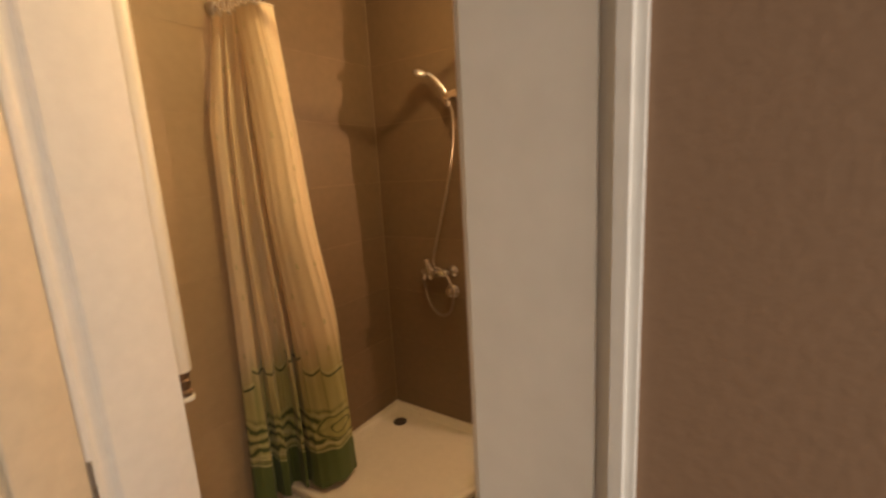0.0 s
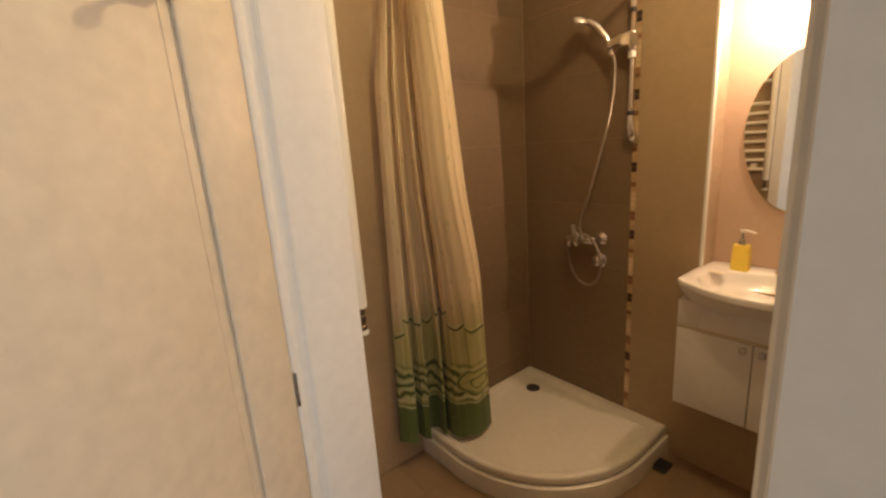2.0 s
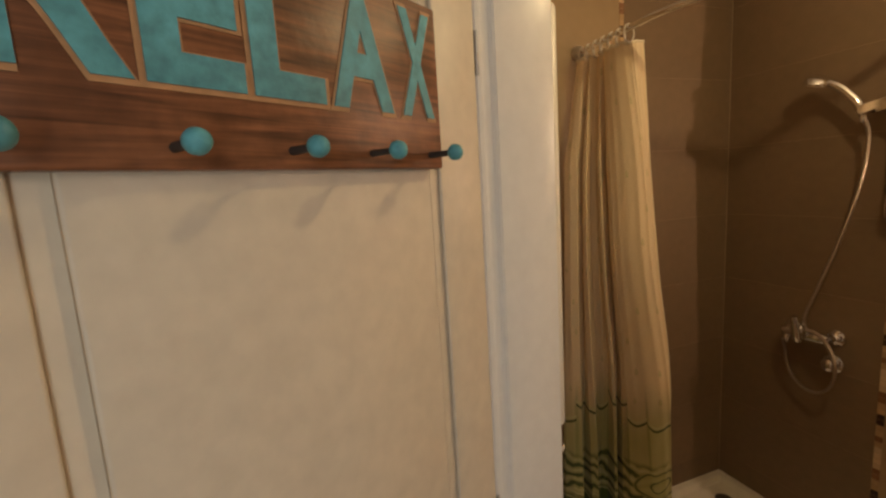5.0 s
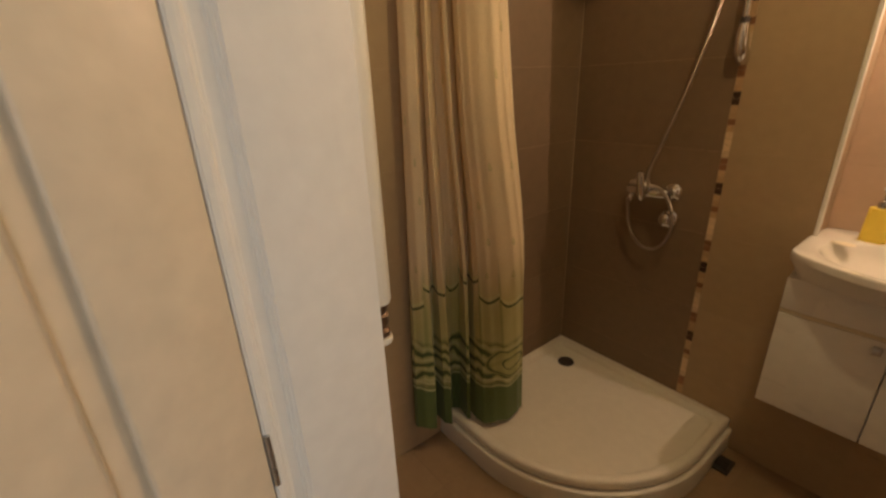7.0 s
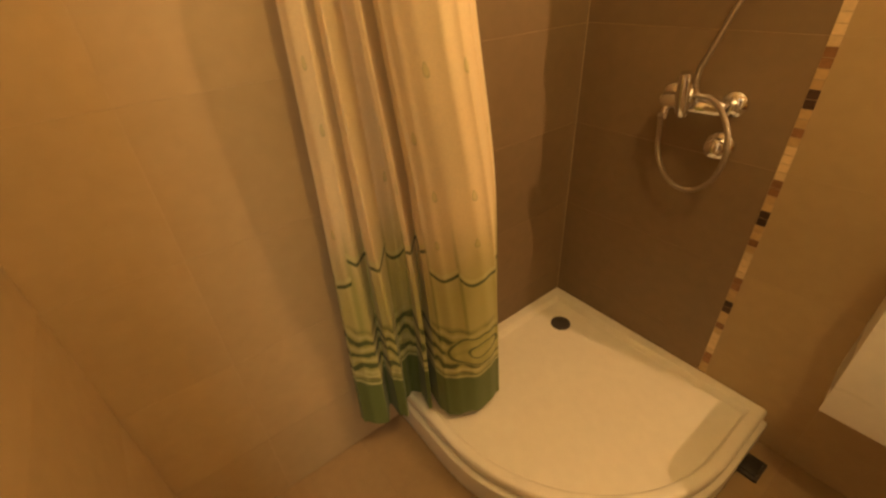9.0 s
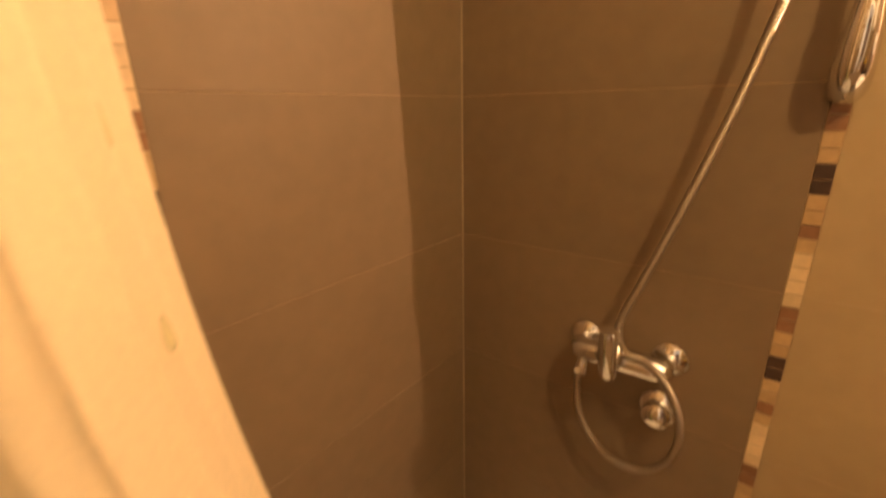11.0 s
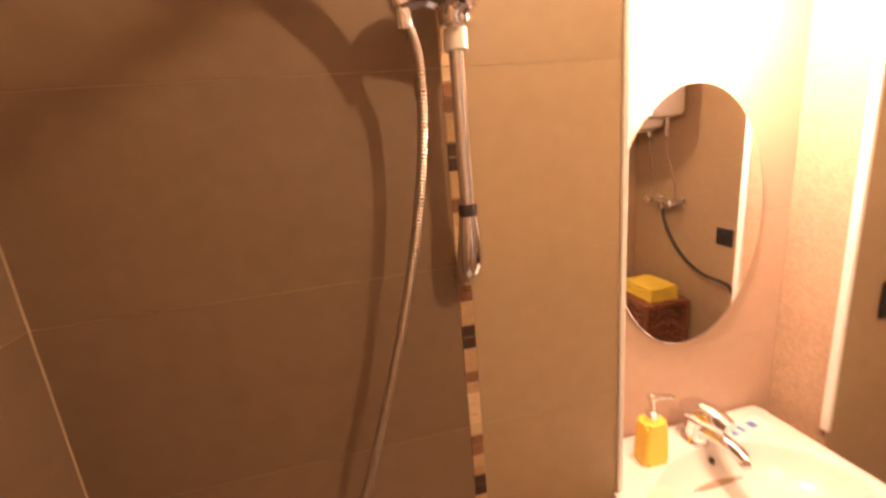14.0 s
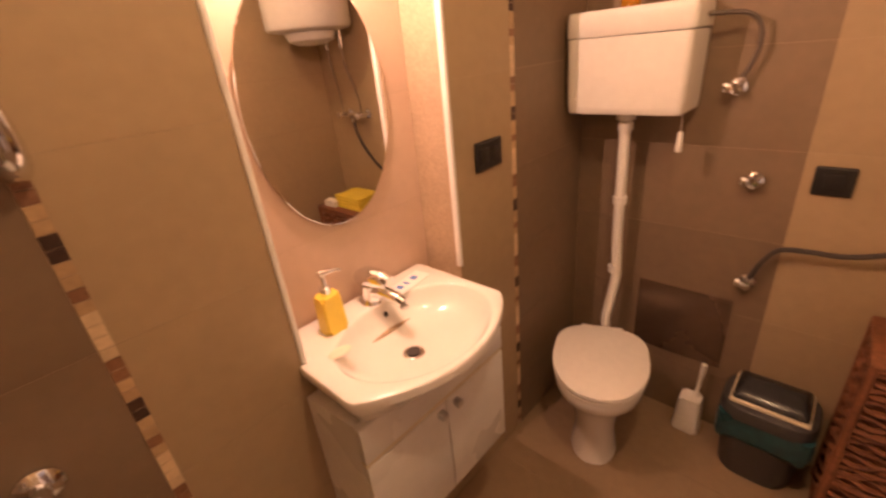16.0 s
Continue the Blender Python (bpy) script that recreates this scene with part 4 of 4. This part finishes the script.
skin(bm, [bin_ring(bm, a, b, z, 0.012) for a, b, z in ((0.079, 0.104, 0.2880), (0.070, 0.098, 0.300), (0.045, 0.085, 0.312), (0.012, 0.07, 0.318))])
part("swing_lid", bm, material("glossy_black", (0.03, 0.03, 0.032), 0.15, grain=40, vary=0.1, bump=0.0), bin_, "glossy black domed swing lid")

# ---- wicker stand and towels ----
wicker = material("wicker", (0.22, 0.085, 0.04), 0.5, grain=60, vary=0.3, stain=6, bump=0.2, each=0.15)
towel_yellow = material("yellow_towel", (0.85, 0.66, 0.08), 0.95, grain=220, vary=0.15, bump=0.6)
towel_white = material("white_towel", (0.75, 0.70, 0.60), 0.95, grain=220, vary=0.1, bump=0.6)
basket = empty_thing("wicker_stand", "reddish brown wicker basket stand", "basket", (2.03, -1.12, 0))
WX0, WX1, WY0, WY1, WH = 1.90, 2.15, -1.33, -0.95, 0.665
part("core", box((WX0 + 0.012, WY0 + 0.012, 0.03), (WX1 - 0.012, WY1 - 0.012, WH - 0.02)), wicker, basket, "dark inner box")
for x in (WX0, WX1):
    for y in (WY0, WY1):
        part("post", lathe([(0.0, 0), (0.012, 0), (0.012, WH), (0.0, WH)], (x, y, 0), n=10), wicker, basket, "round cane post")
for zz in (0.025, 0.235, 0.445, WH - 0.012):
    bm = sweep([(WX0, WY0, zz), (WX1, WY0, zz)], 0.009, 8)
    for a, b in (((WX1, WY0), (WX1, WY1)), ((WX1, WY1), (WX0, WY1)), ((WX0, WY1), (WX0, WY0))):
        sweep([(*a, zz), (*b, zz)], 0.009, 8, bm)
    part("rim", bm, wicker, basket, "wound cane rim")
for face in range(2):
    for k in range(26):
        z = 0.05 + k * 0.0235
        if face == 0:
            pts = [(WX0 + 0.004 + 0.007 * math.cos(math.pi * i + math.pi * k), WY0 + (WY1 - WY0) * i / 10, z + 0.006 * math.sin(i * 1.3 + k)) for i in range(11)]
        else:
            pts = [(WX0 + (WX1 - WX0) * i / 8, WY1 - 0.004 - 0.007 * math.cos(math.pi * i + math.pi * k), z + 0.006 * math.sin(i * 1.7 + k)) for i in range(9)]
        part("strand", sweep(smooth_path(pts, 2), 0.0085, 6), wicker, basket, "woven strand")
part("top", box((WX0 - 0.01, WY0 - 0.01, WH - 0.006), (WX1 + 0.01, WY1 + 0.01, WH + 0.006), 0.004), wicker, basket, "flat woven top")


def towel(name, centre, half, folds, mat, label):
    t = empty_thing(name, label, "towel", centre)
    for k in range(folds):
        z0 = centre[2] + k * 0.020
        bm = bmesh.new()
        bmesh.ops.create_grid(bm, x_segments=14, y_segments=10, size=1.0)
        bmesh.ops.solidify(bm, geom=bm.faces[:], thickness=0.05)
        low = min(v.co.z for v in bm.verts)
        for v in bm.verts:
            top = 1.0 if v.co.z > low + 0.02 else 0.0
            edge = max(abs(v.co.x), abs(v.co.y))
            sag = 0.0035 * math.sin(4 * v.co.x + k) * math.cos(3 * v.co.y + 2 * k)
            r = 1.0 - 0.03 * (1 - abs(2 * top - 1)) - 0.012 * math.sin(6 * v.co.x * v.co.y + k)
            v.co = Vector((centre[0] + half[0] * v.co.x * r, centre[1] + half[1] * v.co.y * r, z0 + 0.0005 + top * (0.0185 + (sag if k == folds - 1 else 0) - (0.006 if edge > 0.98 else 0))))
        part("fold", bm, mat, t, smooth=60)
    return t


towel("folded_towel", (2.03, -1.09, WH + 0.007), (0.085, 0.115), 4, towel_yellow, "folded yellow towel on the wicker stand")
towel("folded_cloth", (1.945, -1.24, WH + 0.007), (0.028, 0.05), 2, towel_white, "small folded white cloth on the stand")

# ---- water heater ----
heater = empty_thing("water_heater", "white upright cylindrical electric water heater", "water heater", (1.955, -1.14, 1.58))
part("tank", lathe([(0.0, 1.63), (0.16, 1.632), (0.205, 1.640), (0.216, 1.655), (0.216, 2.28), (0.20, 2.31), (0.0, 2.32)], (1.958, -1.14, 0), n=48), plastic_white, heater)
part("bottom_cap", lathe([(0.0, 1.565), (0.07, 1.57), (0.115, 1.59), (0.13, 1.628), (0.0, 1.631)], (1.958, -1.14, 0), n=36), plastic_white, heater, "domed white bottom cover")
for y in (-1.07, -1.20):
    part("fitting", lathe([(0.0, 1.54), (0.011, 1.54), (0.013, 1.555), (0.011, 1.575), (0.011, 1.64), (0.0, 1.64)], (2.085, y, 0), n=14), chrome, heater, "chrome pipe fitting")
taps = empty_thing("wall_mixer", "chrome two-handle mixer under the water heater", "mixer tap", (2.13, -1.13, 1.19))
part("body", sweep([(2.125, -1.215, 1.19), (2.125, -1.13, 1.192), (2.125, -1.045, 1.19)], 0.014, 14), chrome, taps)
for y in (-1.215, -1.045):
    part("wall_rose", lathe([(0.0, 0.0), (0.028, 0.0), (0.026, 0.008), (0.012, 0.014), (0.012, 0.058), (0.0, 0.058)], (X2 - 0.001, y, 1.19), (-1, 0, 0)), chrome, taps, "round wall rose")
    part("handle", lathe([(0.0, 0.0), (0.020, 0.002), (0.022, 0.018), (0.0, 0.024)], (2.105, y, 1.19), (-1, 0, 0), 10), chrome, taps, "chrome handle")
part("outlet", lathe([(0.0, 0), (0.013, 0), (0.013, 0.03), (0.0, 0.03)], (2.122, -1.125, 1.150)), chrome, taps)
dull_pipe = material("dull_pipe", (0.30, 0.23, 0.17), 0.4, metal=0.6, grain=120, vary=0.2)
copper = empty_thing("heater_pipes", "thin dull metal pipes under the water heater", "pipe", (2.1, -1.13, 1.3))
for y, y2 in ((-1.07, -1.045), (-1.20, -1.215)):
    part("pipe", sweep(smooth_path([(2.085, y, 1.545), (2.088, y, 1.46), (2.110, (y + y2) / 2, 1.36), (2.124, y2, 1.27), (2.125, y2, 1.20)], 6), 0.005, 10), dull_pipe, copper)

# ---- towel radiator by the doorway ----
rad_paint = material("radiator_enamel", (0.80, 0.74, 0.62), 0.3, grain=40, vary=0.02, bump=0.0)
radiator = empty_thing("towel_radiator", "white ladder towel radiator beside the doorway", "radiator", (0.42, -1.39, 1.0))
RX, RY = 0.650, -1.378
for x in (RX, 0.215):
    part("upright", lathe([(0.0, 1.080), (0.0165, 1.080), (0.0185, 1.085), (0.0185, 1.955), (0.015, 1.962), (0.0, 1.964)], (x, RY, 0), n=24), rad_paint, radiator)
zz = 1.15
for count in (8, 5):
    for k in range(count):
        part("rung", sweep([(0.215, RY - 0.004, zz), (RX, RY - 0.004, zz)], 0.0115, 14), rad_paint, radiator)
        zz += 0.060
    zz += 0.075
for x in (0.30, 0.57):
    for z in (1.17, 1.86):
        part("wall_bracket", box((x - 0.016, YF + 0.0005, z - 0.02), (x + 0.016, RY - 0.012, z + 0.02), 0.004), rad_paint, radiator, "white wall bracket")
part("valve", lathe([(0.0, 1.0), (0.013, 1.001), (0.0135, 1.008), (0.009, 1.014), (0.0125, 1.022), (0.0125, 1.034), (0.009, 1.038), (0.0135, 1.046), (0.0135, 1.0545), (0.0, 1.0548)], (RX, RY, 0.025), n=20), material("dark_brass", (0.22, 0.15, 0.10), 0.3, metal=0.85, grain=60, vary=0.2), radiator, "dark brass end valve")
part("cap", lathe([(0.0, 0.988), (0.0155, 0.989), (0.0165, 0.993), (0.0155, 0.999), (0.0, 0.9995)], (RX, RY, 0.025), n=20), rad_paint, radiator, "white valve cap")

# ---- waste trap beside the tray ----
trap = empty_thing("floor_gully", "dark plastic floor gully beside the tray", "drain", (0.83, -0.12, 0))
part("base", box((0.785, -0.150, 0.0008), (0.855, -0.070, 0.012), 0.004), dark_rubber, trap)
part("cover", box((0.793, -0.142, 0.0122), (0.847, -0.078, 0.020), 0.004), black_plastic, trap, "ribbed dark cover")

# ---- ceiling lamp ----
LX, LY = CEILING_LAMP[:2]
ceil = empty_thing("ceiling_lamp", "bare bulb in a white ceiling holder", "lamp", (LX, LY, ZC))
part("base", lathe([(0.0, 0.0), (0.045, 0.0), (0.045, 0.012), (0.030, 0.026), (0.019, 0.032), (0.019, 0.075), (0.0, 0.075)], (LX, LY, ZC - 0.0005), (0, 0, -1)), plastic_white, ceil)
part("bulb", lathe([(0.0, 0.0), (0.012, 0.0005), (0.014, 0.010), (0.024, 0.026), (0.029, 0.042), (0.026, 0.058), (0.014, 0.069), (0.0, 0.072)], (LX, LY, ZC - 0.0760), (0, 0, -1)), lit, ceil, "glowing bulb")

# ---- the door, standing open into the hallway ----
door = empty_thing("door_1", "cream painted panelled door standing open", "door", (0.752, -1.588, 0), kind="structure")
HP, DD = Vector((0.7475, -1.5815, 0)), Vector((0.524, -0.852, 0)).normalized()
DN = Vector((-DD.y, DD.x, 0))
DM = Matrix.Translation(HP) @ Matrix((DD, DN, Vector((0, 0, 1)))).transposed().to_4x4()
DW, DH = 0.70, 2.02


def on_door(name, lo, hi, mat, parent, label="", bevel=0.004, seg=3):
    return part(name, box(lo, hi, bevel, seg, DM), mat, parent, label)


on_door("core", (0.001, -0.038, 0.012), (DW, -0.007, DH), shaded_leaf, door, bevel=0.002)
on_door("stile", (0.0, -0.0069, 0.012), (0.110, 0.0, DH), shaded_leaf, door)
on_door("stile", (0.578, -0.0069, 0.012), (DW, 0.0, DH), shaded_leaf, door)
on_door("panel", (0.133, -0.0069, 0.14), (0.555, -0.001, 1.93), shaded_leaf, door, "raised flat centre panel", 0.005)
on_door("rail", (0.111, -0.0069, 0.012), (0.577, 0.0, 0.124), shaded_leaf, door)
on_door("rail", (0.111, -0.0069, 1.946), (0.577, 0.0, DH), shaded_leaf, door)
for z in (0.96, 0.25, 1.80):
    h = part("hinge", lathe([(0.0, 0), (0.0035, 0.0), (0.0035, 0.07), (0.0, 0.071)], DM @ Vector((-0.003, 0.001, z)), n=12), steel, door, "steel door hinge")

# ---- hook board on the door ----
board_wood = material("stained_wood", (0.20, 0.078, 0.034), 0.36, grain=34, vary=0.30, stain=9, bump=0.25)


def add_streaks(m, angle, strength):
    """Long dark grain lines along a level direction, multiplied into a wood's colour."""
    nodes, links = m.node_tree.nodes, m.node_tree.links
    b = nodes["Principled BSDF"]
    base = b.inputs["Base Color"].links[0].from_socket
    turned = nodes.new("ShaderNodeMapping")
    turned.inputs["Rotation"].default_value = (0, 0, -angle)
    stretched = nodes.new("ShaderNodeMapping")
    stretched.inputs["Scale"].default_value = (5, 40, 120)
    grain = nodes.new("ShaderNodeTexNoise")
    grain.inputs["Scale"].default_value, grain.inputs["Detail"].default_value, grain.inputs["Distortion"].default_value = 1.0, 5.0, 0.8
    links.new(nodes["Texture Coordinate"].outputs["Object"], turned.inputs["Vector"])
    links.new(turned.outputs["Vector"], stretched.inputs["Vector"])
    links.new(stretched.outputs["Vector"], grain.inputs["Vector"])
    tone = nodes.new("ShaderNodeMapRange")
    tone.inputs["From Min"].default_value, tone.inputs["From Max"].default_value = 0.30, 0.70
    tone.inputs["To Min"].default_value, tone.inputs["To Max"].default_value = 1 - strength, 1 + strength
    links.new(grain.outputs["Fac"], tone.inputs["Value"])
    mixed = nodes.new("ShaderNodeHueSaturation")
    links.new(base, mixed.inputs["Color"])
    links.new(tone.outputs["Result"], mixed.inputs["Value"])
    links.new(mixed.outputs["Color"], b.inputs["Base Color"])


add_streaks(board_wood, math.atan2(DD.y, DD.x), 0.55)
carve = material("bare_wood", (0.50, 0.27, 0.13), 0.55, grain=60, vary=0.2, bump=0.2)
teal = material("teal_paint", (0.11, 0.35, 0.40), 0.5, grain=70, vary=0.28, stain=12, bump=0.2)
board = empty_thing("hook_board", "brown wooden hook board with teal letters and knobs", "hook board", DM @ Vector((0.35, 0, 1.64)))
B0, B1, BZ0, BZ1 = 0.128, 0.612, 1.646, 1.862
on_door("plank", (B0, 0.0005, BZ0), (B1, 0.020, BZ1), board_wood, board, bevel=0.003)
for k in range(5):
    s = 0.155 + 0.108 * k
    knob = part("knob", lathe([(0.0, 0.0), (0.0065, 0.001), (0.0100, 0.005), (0.0108, 0.010), (0.0092, 0.0155), (0.005, 0.0192), (0.0, 0.0200)], DM @ Vector((s, 0.054, 1.664)), DN, 20), teal, board, "teal round wooden knob")
    part("stem", lathe([(0.0, 0.0), (0.0045, 0.0), (0.0038, 0.035), (0.0, 0.035)], DM @ Vector((s, 0.0195, 1.664)), DN, 10), dark_rubber, knob, "dark metal stem")


def letter(char, right, wide, z0, z1, front, mat, name, label, grow=0.0):
    data = bpy.data.curves.new("letter", "FONT")
    data.body, data.size, data.extrude, data.offset = char, 1.0, 0.5, grow
    ob = bpy.data.objects.new("letter", data)
    scene.collection.objects.link(ob)
    bpy.context.view_layer.update()
    me = bpy.data.meshes.new_from_object(ob.evaluated_get(bpy.context.evaluated_depsgraph_get()))
    bpy.data.objects.remove(ob)
    bm = bmesh.new()
    bm.from_mesh(me)
    xs, ys = [v.co.x for v in bm.verts], [v.co.y for v in bm.verts]
    x0, x1, y0, y1 = min(xs), max(xs), min(ys), max(ys)
    for v in bm.verts:
        v.co = DM @ Vector((right + wide * (1 - (v.co.x - x0) / (x1 - x0)), front[0] if v.co.z < 0 else front[1], z0 + (z1 - z0) * (v.co.y - y0) / (y1 - y0)))
    return part(name, bm, mat, board, label, smooth=30)


for char, r0, wide in (("X", 0.143, 0.062), ("A", 0.222, 0.092), ("L", 0.324, 0.080), ("E", 0.412, 0.080), ("R", 0.500, 0.088)):
    letter(char, r0 - 0.005, wide + 0.010, 1.709, 1.852, (0.0202, 0.0210), carve, "carved_edge", "bare wood round the letter", 0.045)
    letter(char, r0, wide, 1.714, 1.847, (0.0211, 0.0225), teal, "letter", "teal carved letter", 0.030)

# ---- tiles and mosaic, last ----
tile_meshes = {}


def tile_mesh(w, h, mat, t=0.0008, edge=0.0003):
    key = (round(w, 3), round(h, 3), mat.name, t)
    if key not in tile_meshes:
        bm = bmesh.new()
        rings = []
        for inset, z in ((0.0, 0.0), (0.0, t - edge), (edge, t)):
            rings.append([bm.verts.new((sx * (w / 2 - inset), sy * (h / 2 - inset), z)) for sx, sy in ((-1, -1), (1, -1), (1, 1), (-1, 1))])
        skin(bm, rings)
        tile_meshes[key] = to_mesh("tile", bm, mat, 0)
    return tile_meshes[key]


def piece(name, me, at, u, v, parent):
    """A flat piece whose width runs along u and height along v, standing out along u x v."""
    ob = new(name, me)
    u, v = Vector(u), Vector(v)
    w = u.cross(v)
    ob.parent = parent
    ob.matrix_basis = Matrix.Translation(at) @ Matrix((u, v, w)).transposed().to_4x4()
    return ob


def tile_field(parent, origin, u, v, us, vs, mat, gap=0.0008):
    """Tiles between the cuts us (along u) and vs (along v) from an origin; a set of columns, each row the same."""
    o, uu, vv = Vector(origin), Vector(u), Vector(v)
    for a, b in zip(us, us[1:]):
        for c, d in zip(vs, vs[1:]):
            piece("tile", tile_mesh(b - a - gap, d - c - gap, mat), o + uu * ((a + b) / 2) + vv * ((c + d) / 2), u, v, parent)


PATTERN = "ddttbtccccbbtt"
MP = 0.295 / 14


def mosaic(parent, at, u, v, top):
    z = 1.295 - 14 * MP * 5
    k, i = 0, 0
    pieces = []
    while z < top:
        if z > 0.02:
            kind = PATTERN[(14 - i) % 14]
            pieces.append((kind, z))
        z += MP
        i += 1
    for kind, z in pieces:
        piece("mosaic_piece", tile_mesh(0.0215, MP - 0.0015, mosaics[kind], 0.0016, 0.0005), Vector(at) + Vector(v) * (z + MP / 2), u, v, parent)


RT = ROWS
tile_field(wall_back, (0, G, 0), (1, 0, 0), (0, 0, 1), [0.0, MOS1 - 0.0112], RT, tile_dark)
tile_field(wall_back, (0, G, 0), (1, 0, 0), (0, 0, 1), [MOS1 + 0.0112, NX0], RT[:8], tile_light)
tile_field(wall_back, (0, G, 0), (1, 0, 0), (0, 0, 1), [NX1, MOS2 - 0.0112], RT[:8], tile_light)
tile_field(wall_back, (0, G, 0), (1, 0, 0), (0, 0, 1), [MOS1 + 0.0112, 1.10, MOS2 - 0.0112], RT[7:], tile_light)
tile_field(wall_back, (0, G, 0), (1, 0, 0), (0, 0, 1), [NX0, NX1], [0.0, 0.24, 0.535, NZ0], tile_light)
tile_field(wall_back, (0, G, 0), (1, 0, 0), (0, 0, 1), [MOS2 + 0.0112, X2], RT, tile_dark)
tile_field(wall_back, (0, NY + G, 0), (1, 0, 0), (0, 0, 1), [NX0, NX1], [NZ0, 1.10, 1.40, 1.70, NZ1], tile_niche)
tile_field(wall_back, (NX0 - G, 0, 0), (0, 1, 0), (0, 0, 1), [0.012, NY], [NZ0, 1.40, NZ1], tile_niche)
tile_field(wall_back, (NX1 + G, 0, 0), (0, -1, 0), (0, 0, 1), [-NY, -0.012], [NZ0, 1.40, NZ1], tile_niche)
tile_field(wall_left, (-G, 0, 0), (0, 1, 0), (0, 0, 1), [MOSY + 0.0112, 0.0], RT, tile_dark)
tile_field(wall_left, (-G, 0, 0), (0, 1, 0), (0, 0, 1), [YF, -1.20, MOSY - 0.0112], RT, tile_light)
tile_field(wall_right, (X2 + G, 0, 0), (0, -1, 0), (0, 0, 1), [0.0, 0.695], RT, tile_dark)
tile_field(wall_right, (X2 + G, 0, 0), (0, -1, 0), (0, 0, 1), [0.695, 1.43], RT, tile_light)
tile_field(wall_front, (0, YF - G, 0), (-1, 0, 0), (0, 0, 1), [-0.66, 0.0], RT, tile_light)
tile_field(floor, (0, 0, -0.0013), (1, 0, 0), (0, 1, 0), [0.0, 0.22, 0.55, 0.88, 1.21, 1.54, 1.87, X2], [-1.62, -1.29, -0.96, -0.63, -0.30, 0.0], tile_floor)
mosaic(wall_back, (MOS1, G, 0), (1, 0, 0), (0, 0, 1), 2.42)
mosaic(wall_back, (MOS2, G, 0), (1, 0, 0), (0, 0, 1), 2.42)
mosaic(wall_left, (-G, MOSY, 0), (0, 1, 0), (0, 0, 1), 2.42)
tile_field(wall_front_right, (0, YR, 0), (-1, 0, 0), (0, 0, 1), [-X2, -1.614], RT, tile_light)
tile_field(floor, (0, 0, -0.0013), (1, 0, 0), (0, 1, 0), [-0.1, 0.55, 1.21, 1.87, 2.53], [-3.30, -2.64, -1.98, -1.62], tile_floor)
